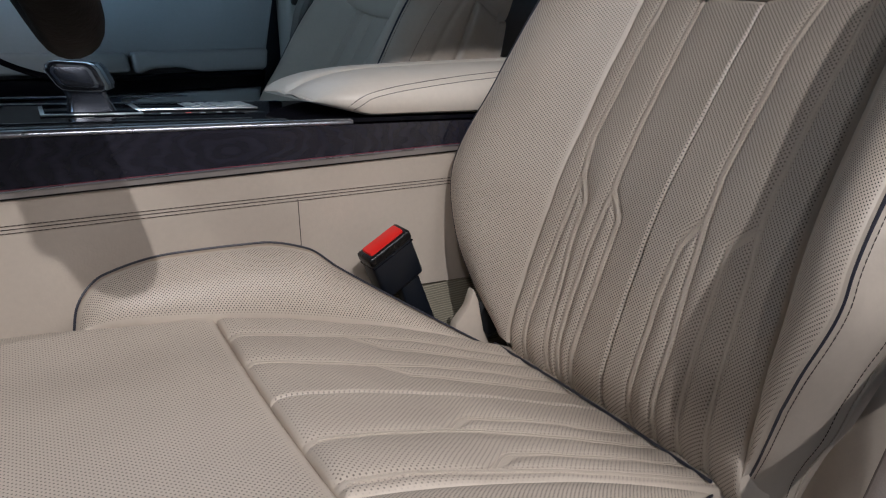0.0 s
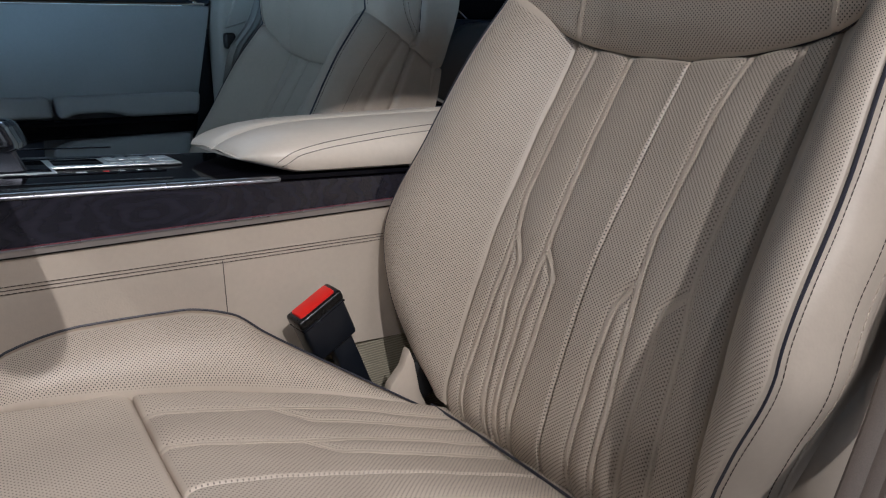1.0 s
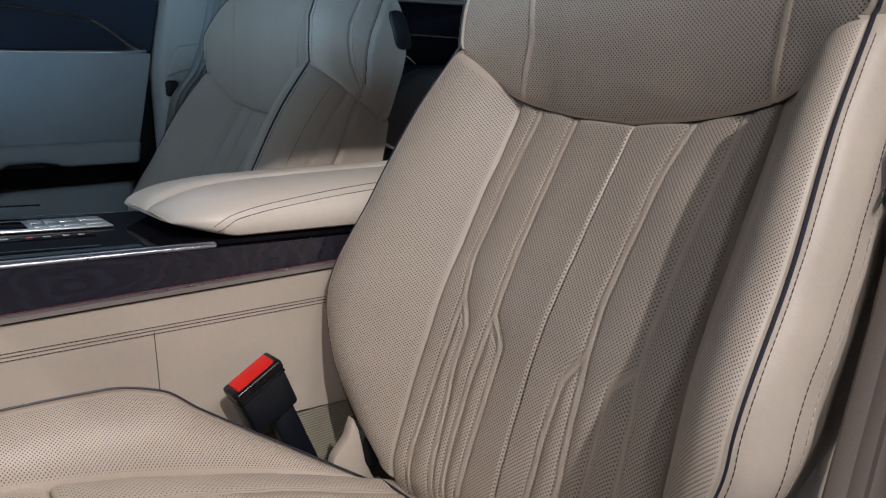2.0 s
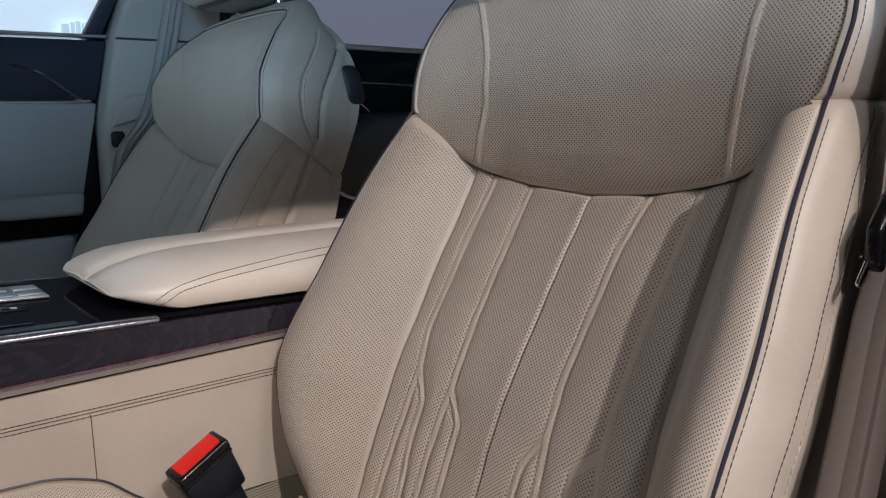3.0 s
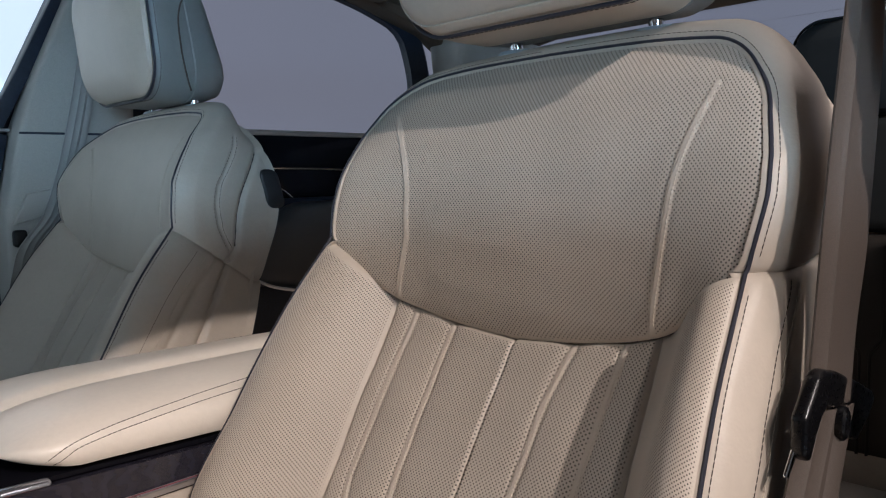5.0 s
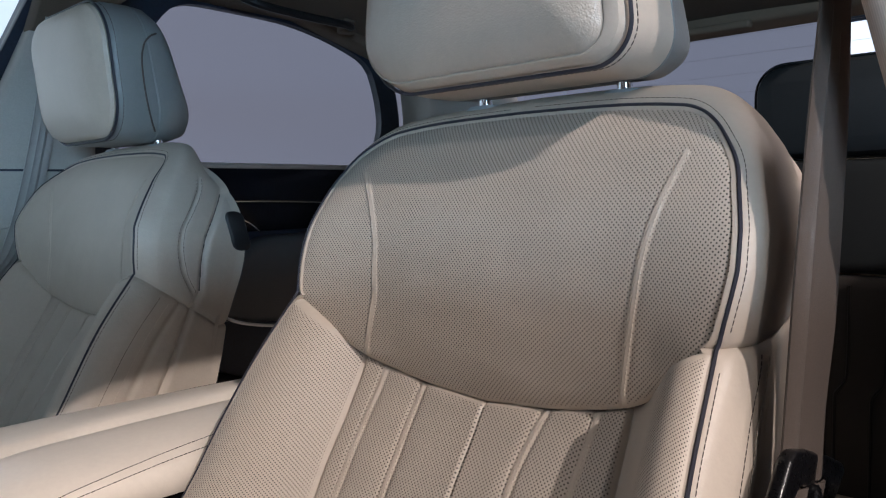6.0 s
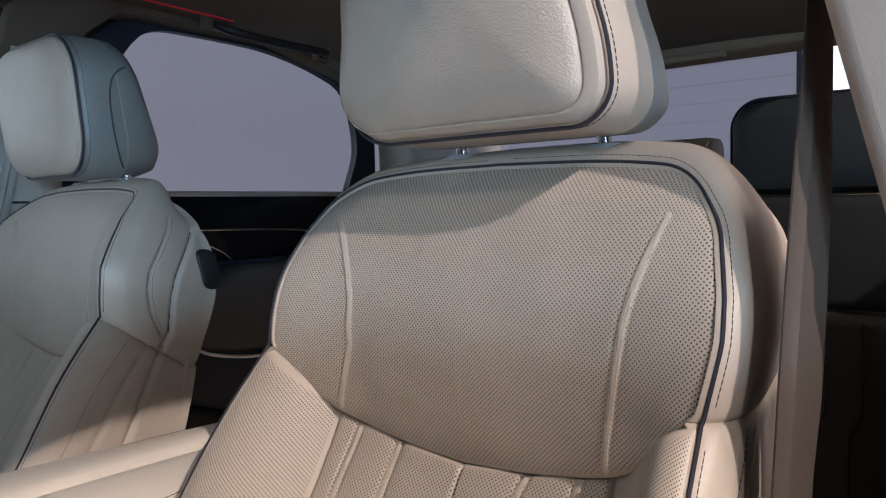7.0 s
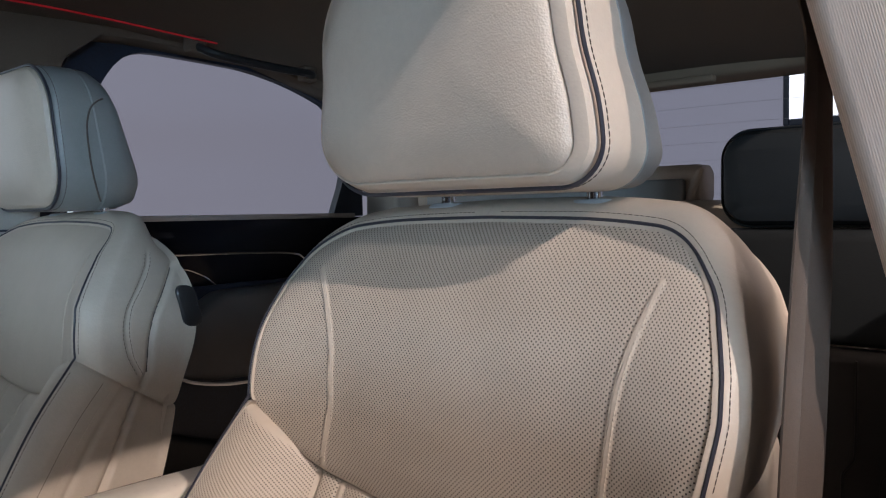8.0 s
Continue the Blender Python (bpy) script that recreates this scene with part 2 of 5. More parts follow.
def line_gap(u, v, knots):
    """Distance in a plane from points to a polyline."""
    best = np.full(np.shape(u), 9.0)
    for (a, b), (c, d) in zip(knots[:-1], knots[1:]):
        dx, dy = c - a, d - b
        t = np.clip(((u - a) * dx + (v - b) * dy) / (dx * dx + dy * dy + 1e-12), 0, 1)
        best = np.minimum(best, np.hypot(u - a - t * dx, v - b - t * dy))
    return best


def sheet(name, pts, material, parent, uv=None, perf=None, label="", back=None, flip=False, pick=None):
    """A grid of points (rows, columns, 3) as one mesh; back: a vector by which its rim is turned in."""
    r, c = pts.shape[:2]
    verts = pts.reshape(-1, 3)
    idx = np.arange(r * c).reshape(r, c)
    q = np.stack([idx[:-1, :-1], idx[:-1, 1:], idx[1:, 1:], idx[1:, :-1]], -1).reshape(-1, 4)
    if flip:
        q = q[:, ::-1]
    if pick is not None:
        keep = pick[:-1, :-1].reshape(-1)
        q = q[keep]
    n0 = len(verts)
    if back is not None:
        rim = np.concatenate([idx[0, :], idx[1:, -1], idx[-1, -2::-1], idx[-2:0:-1, 0]])
        verts = np.concatenate([verts, verts[rim] + np.asarray(back)])
        j = np.arange(len(rim))
        k = (j + 1) % len(rim)
        side = np.stack([rim[j], n0 + j, n0 + k, rim[k]], 1)
        if flip:
            side = side[:, ::-1]
        q = np.concatenate([q, side])
    me = bpy.data.meshes.new(name)
    me.from_pydata(verts.tolist(), [], q.tolist())
    if uv is not None:
        flat = uv.reshape(-1, 2)
        pr = perf.reshape(-1)
        if back is not None:
            flat = np.concatenate([flat, flat[rim]])
            pr = np.concatenate([pr, np.zeros(len(rim))])
        layer = me.uv_layers.new(name="holes")
        loops = np.zeros(len(me.loops), dtype=np.int32)
        me.loops.foreach_get("vertex_index", loops)
        layer.data.foreach_set("uv", flat[loops].astype(np.float32).ravel())
        at = me.attributes.new("perf", "FLOAT", "POINT")
        at.data.foreach_set("value", pr.astype(np.float32))
    me.update()
    me.shade_smooth()
    me.set_sharp_from_angle(angle=radians(50))
    return obj(name, me, material, parent, label)


def tube_mesh(bm, pts, radius, sides=8, caps=True):
    pts = [Vector(p) for p in pts]
    rings, up = [], None
    for i, p in enumerate(pts):
        d = (pts[min(i + 1, len(pts) - 1)] - pts[max(i - 1, 0)]).normalized()
        if up is None:
            up = d.orthogonal().normalized()
        up = (up - d * up.dot(d)).normalized()
        w = d.cross(up)
        rings.append([bm.verts.new(p + radius * (math.cos(a) * up + math.sin(a) * w)) for a in [2 * math.pi * k / sides for k in range(sides)]])
    for a, b in zip(rings[:-1], rings[1:]):
        for k in range(sides):
            bm.faces.new((a[k], a[(k + 1) % sides], b[(k + 1) % sides], b[k]))
    if caps:
        bm.faces.new(rings[0][::-1])
        bm.faces.new(rings[-1])


def tube(name, pts, radius, material, parent, label="", sides=8):
    bm = bmesh.new()
    tube_mesh(bm, pts, radius, sides)
    return part(name, bm, material, parent, label)


def stitches(name, pts, material, parent, pitch=0.0062, length=0.0046, radius=0.0007, label=""):
    """A row of thread stitches along a line, half sunk into the leather."""
    p = np.asarray(pts, float)
    s = np.concatenate(([0], np.cumsum(np.linalg.norm(np.diff(p, axis=0), axis=1))))
    verts, faces = [], []
    for k in range(int(s[-1] / pitch)):
        a, b = k * pitch, k * pitch + length
        pa, pb = (Vector([np.interp(q, s, p[:, j]) for j in range(3)]) for q in (a, b))
        d = (pb - pa).normalized()
        up = d.orthogonal().normalized()
        w = d.cross(up)
        ring = [(0, 0.4), (0.25, 1.0), (0.75, 1.0), (1, 0.4)]
        base = len(verts)
        for t, r in ring:
            for i in range(5):
                ang = 2 * math.pi * i / 5
                verts.append(pa.lerp(pb, t) + radius * r * (math.cos(ang) * up + math.sin(ang) * w))
        for j in range(3):
            for i in range(5):
                faces.append((base + j * 5 + i, base + j * 5 + (i + 1) % 5, base + j * 5 + 5 + (i + 1) % 5, base + j * 5 + 5 + i))
        faces.append(tuple(base + i for i in range(4, -1, -1)))
        faces.append(tuple(base + 15 + i for i in range(5)))
    me = bpy.data.meshes.new(name)
    me.from_pydata([tuple(v) for v in verts], [], faces)
    me.shade_smooth()
    return obj(name, me, material, parent, label)


def rbox(x0, x1, y0, y1, z0, z1, bevel=0.004, seg=3):
    bm = bmesh.new()
    bmesh.ops.create_cube(bm, size=1.0, matrix=Matrix.LocRotScale(((x0 + x1) / 2, (y0 + y1) / 2, (z0 + z1) / 2), None, (x1 - x0, y1 - y0, z1 - z0)))
    if bevel:
        bmesh.ops.bevel(bm, geom=bm.edges[:], offset=bevel, segments=seg, profile=0.5, affect="EDGES")
    return bm


def prism(poly, axis, a, b, bevel=0.0, seg=2):
    """A polygon of two coordinates, pulled along an axis from a to b."""
    bm = bmesh.new()

    def place(p, d):
        return {"x": (d, p[0], p[1]), "y": (p[0], d, p[1]), "z": (p[0], p[1], d)}[axis]

    lo, hi = [bm.verts.new(place(p, a)) for p in poly], [bm.verts.new(place(p, b)) for p in poly]
    bm.faces.new(lo)
    bm.faces.new(hi[::-1])
    for i in range(len(poly)):
        j = (i + 1) % len(poly)
        bm.faces.new((lo[i], hi[i], hi[j], lo[j]))
    bmesh.ops.recalc_face_normals(bm, faces=bm.faces)
    if bevel:
        bmesh.ops.bevel(bm, geom=bm.edges[:], offset=bevel, segments=seg, profile=0.5, affect="EDGES")
    return bm


def rounded(w, h, r, n=10, cx=0.0, cz=0.0):
    """A rounded rectangle, as points round its rim."""
    out = []
    for sx, sz, a0 in ((1, 1, 0), (-1, 1, 90), (-1, -1, 180), (1, -1, 270)):
        for k in range(n + 1):
            a = radians(a0 + 90 * k / n)
            out.append((cx + sx * (w / 2 - r) + r * math.cos(a), cz + sz * (h / 2 - r) + r * math.sin(a)))
    return out


def skin(rings, caps=True):
    bm = bmesh.new()
    rs = [[bm.verts.new(p) for p in ring] for ring in rings]
    for a, b in zip(rs[:-1], rs[1:]):
        for k in range(len(a)):
            j = (k + 1) % len(a)
            bm.faces.new((a[k], a[j], b[j], b[k]))
    if caps:
        bm.faces.new(rs[0])
        bm.faces.new(rs[-1][::-1])
    return bm


# ---- setting: showroom round the car ----
MID = 0.919          # middle of the car, across
tagged(part("ground", rbox(-12, 12, -10, 10, -0.12, 0.0, 0), M_GROUND, smooth=False), "grey polished showroom floor under the car", "floor", kind="structure")
tagged(part("backdrop_grey", rbox(2.75, 12, 6.0, 6.1, 0.0, 6.0, 0), M_WALL, smooth=False), "plain grey-violet showroom wall beyond the windows, bright by its own glow", "wall", kind="structure")
tagged(part("backdrop_bright", rbox(-9, 2.75, 6.0, 6.1, 0.0, 6.0, 0), M_SKY, smooth=False), "bright pale blue daylight beyond the front window", "backdrop", kind="structure")
tagged(part("backdrop_rear", rbox(9.0, 9.1, -8, 6.0, 0.0, 6.0, 0), M_WALL, smooth=False), "plain grey-violet showroom wall behind the car, bright by its own glow", "wall", kind="structure")
pane = thing("wall_window", "bright white window in the showroom wall with dark frame", "window")
part("pane", rbox(8.94, 8.97, 2.02, 2.62, 2.02, 2.70, 0), M_LIGHT_PANE, pane, smooth=False)
for y0, y1, z0, z1 in ((2.62, 2.68, 1.95, 2.76), (2.02, 2.62, 1.95, 2.02), (2.02, 2.62, 2.70, 2.76)):
    part("frame", rbox(8.92, 8.995, y0, y1, z0, z1, 0.01, 1), M_NAVY, pane, smooth=False)

# ---- car shell ----
tagged(part("floor", rbox(-1.0, 2.2, 0.16, 1.68, 0.16, 0.25, 0.01), M_FLOOR), "dark carpeted car floor", "floor", kind="structure")


def roof_z(x, y):
    side = abs(y - MID) / 0.72
    return np.interp(x, [-0.6, 0.2, 0.9, 1.3, 1.9], [1.40, 1.50, 1.525, 1.50, 1.405]) - 0.07 * side ** 2.6


# unseen front part runs far forward to keep spot light off the far door
gx, gy = np.meshgrid(np.linspace(-0.30, 1.92, 70), np.linspace(0.24, 1.598, 40), indexing="ij")
tagged(sheet("ceiling", np.stack([gx, gy, roof_z(gx, gy)], -1), M_LINER, None, back=(0, 0, 0.03)), "dark brown cloth headliner of the car roof", "headliner", kind="structure")
tagged(sheet("roof", np.stack([gx, gy, roof_z(gx, gy) + 0.045], -1), M_COAT, None, back=(0, 0, 0.01)), "dark painted car roof", "car roof", kind="structure")

# rails beside the roof and the pillars in front of the open door
for side, y in (("near", 0.235), ("far", 1.603)):
    rail = [(-0.75, 0.95), (-0.30, 1.17), (0.10, 1.36), (0.48, 1.425), (0.95, 1.455), (1.25, 1.448), (1.55, 1.37), (1.80, 1.22)]
    if side == "near":
        rail = [(x, z + 0.037) for x, z in rail]
    top = [(x, z + 0.085) for x, z in rail][::-1]
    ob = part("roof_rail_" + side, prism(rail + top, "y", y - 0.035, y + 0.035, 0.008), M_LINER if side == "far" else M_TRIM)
    tagged(ob, "curved trim rail along the edge of the roof", "roof rail", kind="structure")

# far B-pillar with its lighter lower cover
FB = [(0.525, 0.30), (0.525, 0.95), (0.558, 1.10), (0.595, 1.20), (0.700, 1.43), (0.80, 1.44), (0.765, 1.20), (0.755, 1.0), (0.76, 0.30)]
pil = part("pillar_trim_far", prism(FB, "y", 1.575, 1.66, 0.012, 3), M_TRIM)
tagged(pil, "light grey plastic pillar cover between far windows", "pillar trim", kind="structure")
part("cover_joint", rbox(0.556, 0.760, 1.5735, 1.578, 1.088, 1.092, 0.001, 1), M_NAVY, pil, "thin dark joint")
part("cover_step", prism([(0.535, 0.93), (0.64, 0.96), (0.66, 1.0), (0.56, 0.985)], "y", 1.566, 1.58, 0.004), M_TRIM, pil)
tagged(part("pillar_back_far", prism([(0.42, 0.30), (0.45, 0.85), (0.53, 1.10), (0.70, 1.45), (0.86, 1.47), (0.84, 1.2), (0.86, 0.3)], "y", 1.661, 1.70), M_NAVY), "dark steel pillar behind the trim", "pillar", kind="structure")

# near B-pillar: leans inwards, covered in ribbed cloth
rings = []
for z in np.linspace(0.93, 1.52, 14):
    y = 0.239 + 0.265 * (z - 1.096)
    w, d = 0.125, 0.075
    cx = 0.645
    ring = [(cx + 0.5 * w + px, y - 0.5 * d + py, z) for px, py in rounded(w, d, 0.013, 5)]
    rings.append(ring)
npil = part("pillar_trim_near", skin(rings), M_RIBBED)
tagged(npil, "light beige ribbed cloth pillar cover beside the seat", "pillar trim", kind="structure")
# front edge brought forward, out of view, to shade the seat's side
tagged(part("pillar_base_near", prism([(0.615, 0.25), (0.615, 0.86), (0.645, 0.94), (0.78, 0.94), (0.80, 0.25)], "y", 0.10, 0.215, 0.012), M_BLACK), "dark lower pillar trim by the door opening", "pillar trim", kind="structure")

tagged(part("pillar_cap_far", prism([(0.655, 1.335), (0.79, 1.335), (0.81, 1.40), (0.91, 1.475), (0.70, 1.475)], "y", 1.566, 1.62, 0.008, 2), M_LINER), "dark brown cloth cover at the head of the far pillar", "pillar trim", kind="structure")
# closed rear door behind the near pillar; unseen, blocks lamp light from behind
shut = thing("door_3", "unseen closed near rear car door with dark panel", "car door", kind="structure")
part("panel", prism([(0.805, 0.26), (1.70, 0.26), (1.70, 1.09), (0.805, 1.10)], "y", 0.13, 0.20, 0.01), M_NAVY, shut)

# near front door, swung open; unseen, added to shade the lower near seat
swung = thing("door_4", "unseen open near front car door with dark panel and clear window", "car door", kind="structure", at=(-0.42, 0.13, 0))
swung.rotation_euler = (0, 0, radians(-65))
part("panel", prism([(0.0, 0.28), (1.02, 0.28), (1.08, 0.60), (1.03, 1.06), (0.0, 1.03)], "y", -0.06, 0.04, 0.012), M_NAVY, swung)
part("window_frame", prism([(0.0, 1.033), (0.36, 1.34), (0.62, 1.42), (0.98, 1.44), (1.06, 1.063), (1.03, 1.063), (0.955, 1.41), (0.63, 1.39), (0.38, 1.315), (0.05, 1.033)], "y", -0.045, -0.02, 0.004), M_NAVY, swung, "dark window frame")
glass = part("glass", prism([(0.06, 1.034), (0.38, 1.31), (0.63, 1.385), (0.95, 1.405), (1.02, 1.063)], "y", -0.034, -0.030), M_PANE, swung, "clear side window", smooth=False)
glass.visible_shadow = False

# far front door
door = thing("door_1", "closed far front car door with grey leather panel", "car door", kind="structure")


def edge(z):
    return 0.49 + (z - 0.81) * 0.225


part("panel", prism([(-0.9, 0.30), (edge(0.30), 0.30), (edge(0.975), 0.975), (-0.9, 0.975)], "y", 1.622, 1.66, 0.006), M_GREY_LEATHER, door)
part("upper_trim", prism([(-0.9, 0.979), (edge(0.979), 0.979), (edge(1.09), 1.09), (-0.9, 1.075)], "y", 1.626, 1.66, 0.004), M_NAVY, door, "dark navy upper door trim")
part("belt_strip", prism([(-0.9, 1.078), (edge(1.094), 1.094), (edge(1.1), 1.1), (-0.9, 1.085)], "y", 1.618, 1.664, 0.002), M_SATIN, door, "thin satin strip below the window")
tube("chrome_line", [(x, 1.622, z) for x, z in path([(-0.2, 1.062), (0.2, 1.058), (0.373, 1.043), (0.425, 1.031), (0.489, 0.987), (0.50, 0.980)], 40)], 0.003, M_CHROME, door, "thin chrome curve")
tube("chrome_line", [(x, 1.621, 0.978) for x in np.linspace(-0.6, 0.515, 12)], 0.003, M_CHROME, door)
part("armrest_pad", prism([(0.225, 0.778), (0.222, 0.812), (0.478, 0.812), (0.472, 0.772), (0.345, 0.772), (0.31, 0.782), (0.255, 0.782), (0.235, 0.772)], "y", 1.565, 1.625, 0.008, 3), M_GREY_LEATHER, door, "padded grey door armrest")
part("armrest_pad", prism([(-0.4, 0.80), (-0.4, 0.83), (0.215, 0.812), (0.219, 0.776), (0.05, 0.778)], "y", 1.570, 1.625, 0.008, 3), M_GREY_LEATHER, door)
part("grip_recess", prism([(-0.5, 0.737), (0.470, 0.737), (0.476, 0.769), (-0.5, 0.774)], "y", 1.590, 1.623, 0.004), M_GLOSS, door, "glossy dark grip band")
part("map_pocket", prism([(0.18, 0.45), (0.45, 0.45), (0.46, 0.735), (0.25, 0.733), (0.215, 0.722)], "y", 1.585, 1.624, 0.010, 3), M_GREY_LEATHER, door)
part("pocket_back", prism([(-0.5, 0.40), (0.17, 0.40), (0.20, 0.734), (-0.5, 0.734)], "y", 1.605, 1.6235, 0.004), M_NAVY, door)
sweep = path([(-0.10, 0.86), (-0.02, 0.822), (0.04, 0.79), (0.10, 0.772), (0.22, 0.766), (0.46, 0.764)], 40)
tube("dark_moulding", [(x, 1.572, z) for x, z in sweep], 0.006, M_GLOSS, door, "dark glossy moulding curve")
part("window_frame", prism([(0.515, 1.101), (0.545, 1.101), (0.615, 1.235), (0.72, 1.43), (0.685, 1.43), (0.573, 1.205)], "y", 1.622, 1.650, 0.003), M_NAVY, door, "dark navy window frame")
glass = part("glass", prism([(-0.6, 1.09), (0.530, 1.10), (0.69, 1.42), (0.15, 1.37)], "y", 1.654, 1.658), M_PANE, door, "clear side window", smooth=False)
glass.visible_shadow = False

# far rear door
rdoor = thing("door_2", "closed far rear car door with black upper trim", "car door", kind="structure")
part("upper_trim", prism([(0.76, 0.955), (1.60, 0.955), (1.60, 1.098), (0.76, 1.105)], "y", 1.622, 1.66, 0.006), M_GLOSS, rdoor, "glossy black upper trim")
part("belt_strip", prism([(0.76, 1.100), (1.56, 1.096), (1.56, 1.108), (0.76, 1.112)], "y", 1.615, 1.664, 0.002), M_BRUSHED, rdoor, "thin bronze strip below the window")
tube("chrome_line", [(x, 1.617, z) for x, z in path([(0.80, 1.032), (1.05, 1.026), (1.30, 1.018), (1.375, 1.008), (1.40, 0.98)], 30)], 0.003, M_CHROME, rdoor)
tube("chrome_line", [(x, 1.617, z) for x, z in path([(0.90, 1.01), (1.06, 0.995), (1.11, 0.975), (1.135, 0.955)], 20)], 0.002, M_CHROME, rdoor)
part("panel", prism([(0.76, 0.30), (1.60, 0.30), (1.60, 0.955), (1.10, 0.955), (1.05, 0.92), (0.76, 0.92)], "y", 1.624, 1.66, 0.006), M_NAVY, rdoor)
part("armrest_pad", prism([(0.98, 0.77), (1.10, 0.752), (1.25, 0.742), (1.45, 0.752), (1.50, 0.95), (1.12, 0.945), (1.04, 0.90)], "y", 1.560, 1.626, 0.02, 3), M_CHARCOAL, rdoor, "dark grey padded panel")
tube("chrome_line", [(x, 1.556, z) for x, z in path([(0.98, 0.79), (1.04, 0.762), (1.14, 0.743), (1.25, 0.738), (1.45, 0.748)], 30)], 0.005, M_CHROME, rdoor, "chrome edge below the pad")
part("map_pocket", prism([(0.80, 0.35), (1.5, 0.35), (1.5, 0.60), (1.15, 0.60), (0.99, 0.66), (0.80, 0.66)], "y", 1.59, 1.625, 0.02, 3), M_BLACK, rdoor)
rear_win = [tuple(p) for p in path([(0.80, 1.108), (0.87, 1.30), (0.919, 1.397), (0.964, 1.437), (1.013, 1.447), (1.204, 1.443), (1.468, 1.384), (1.508, 1.346), (1.535, 1.223), (1.497, 1.106)], 48)]
glass = part("glass", prism(rear_win, "y", 1.640, 1.644), M_PANE, rdoor, "clear side window", smooth=False)
glass.visible_shadow = False
# dark frame round the opening
outer = [tuple(p) for p in path([(0.76, 1.100), (0.80, 1.30), (0.86, 1.44), (0.94, 1.475), (1.02, 1.482), (1.22, 1.476), (1.50, 1.42), (1.575, 1.35), (1.60, 1.223), (1.60, 1.100)], 48)]
bm = bmesh.new()
loops = [[bm.verts.new((x, y, z)) for x, z in shape] for y in (1.628, 1.650) for shape in (rear_win, outer)]
for a, b in ((0, 1), (1, 3), (3, 2), (2, 0)):
    for i in range(len(rear_win)):
        j = (i + 1) % len(rear_win)
        bm.faces.new((loops[a][i], loops[a][j], loops[b][j], loops[b][i]))
part("window_frame", bm, M_NAVY, rdoor, "dark window frame", smooth=False)

# C-pillars, rear shelf and rear screen surround
for y0, y1, nm in ((1.50, 1.63, "far"), (0.21, 0.34, "near")):
    ob = part("rear_pillar_" + nm, prism([(1.605, 0.9), (1.605, 1.22), (1.59, 1.36), (1.62, 1.43), (1.95, 1.37), (2.05, 1.15), (2.05, 0.9)], "y", y0, y1, 0.02, 3), M_TRIM)
    tagged(ob, "light rear pillar cover beside the rear screen", "pillar trim", kind="structure")
tagged(part("rear_header", rbox(1.84, 1.96, 0.34, 1.50, 1.389, 1.44, 0.012), M_HEADER), "brown cloth edge above the rear screen", "header trim", kind="structure")
part("sun_blind_bar", rbox(1.80, 1.83, 0.76, 1.25, 1.374, 1.390, 0.006), M_HEADER)
tagged(bpy.data.objects["sun_blind_bar"], "folded brown sun blind at the rear screen", "sun blind")
tagged(part("parcel_shelf", rbox(1.72, 2.15, 0.34, 1.50, 1.02, 1.06, 0.012), M_BLACK), "dark shelf below the rear screen", "parcel shelf", kind="structure")
tagged(part("car_tail", rbox(2.16, 2.2, 0.2, 1.64, 0.2, 1.06, 0.01), M_COAT), "dark body panel behind the rear seats", "car body", kind="structure")

# rear screen; thin wires put in for the faint lines reflected in it
screen = thing("window_1", "sloping rear screen with thin wires for its faint reflections", "rear window", kind="structure")
glass = part("glass", prism([(1.935, 1.405), (1.939, 1.405), (2.139, 1.062), (2.135, 1.062)], "y", 0.345, 1.495), M_PANE, screen, "clear rear glass", smooth=False)
glass.visible_shadow = False
for k in range(8):
    s = 0.06 + 0.12 * k
    tube("heating_wire", [(1.932 + 0.2 * s + 0.02 * math.cos((y - MID) * 2.4) - 0.022, y, 1.402 - 0.343 * s + 0.012 * math.cos((y - MID) * 2.4) - 0.008) for y in np.linspace(0.36, 1.48, 24)], 0.0003, M_WIRE, screen, sides=5)

# town beyond the front window; its haze is a pale glowing colour
town = thing("backdrop_town", "distant buildings in a pale glowing haze colour beyond the front window", "backdrop", kind="structure")
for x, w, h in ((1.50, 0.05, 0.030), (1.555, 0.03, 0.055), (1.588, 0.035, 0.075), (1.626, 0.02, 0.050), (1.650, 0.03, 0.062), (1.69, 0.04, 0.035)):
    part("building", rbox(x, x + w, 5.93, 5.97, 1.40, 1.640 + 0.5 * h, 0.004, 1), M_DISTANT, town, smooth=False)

# ambient strip and grab handle on the far roof edge
tagged(tube("light_strip", [(x, y, z) for x, y, z in path([(0.36, 1.50, 1.464), (0.76, 1.505, 1.470), (1.09, 1.51, 1.460)], 20)], 0.0020, M_AMBIENT, None), "thin glowing red light strip along the headliner", "light strip")
grab = thing("grab_handle", "dark brown folding grab handle on the roof edge", "grab handle")
tube("grip", [(x, y, z) for x, y, z in path([(1.05, 1.535, 1.455), (1.07, 1.50, 1.437), (1.12, 1.492, 1.43), (1.28, 1.492, 1.425), (1.33, 1.50, 1.425), (1.35, 1.535, 1.43)], 24)], 0.009, M_BLACK, grab)
part("mount", rbox(1.035, 1.075, 1.52, 1.55, 1.44, 1.475, 0.006), M_LINER, grab)
part("mount", rbox(1.325, 1.365, 1.52, 1.55, 1.415, 1.45, 0.006), M_LINER, grab)


# ---- front seats ----
SEAT_Y = 0.53
INS_Z = [0.44, 0.53, 0.60, 0.685, 0.78, 0.865, 0.90]
INS_X = [0.452, 0.463, 0.486, 0.522, 0.580, 0.636, 0.655]
# edge of the quilted insert: towards the console and towards the door
EDGE_Z = [0.44, 0.52, 0.58, 0.64, 0.72, 0.79, 0.90]
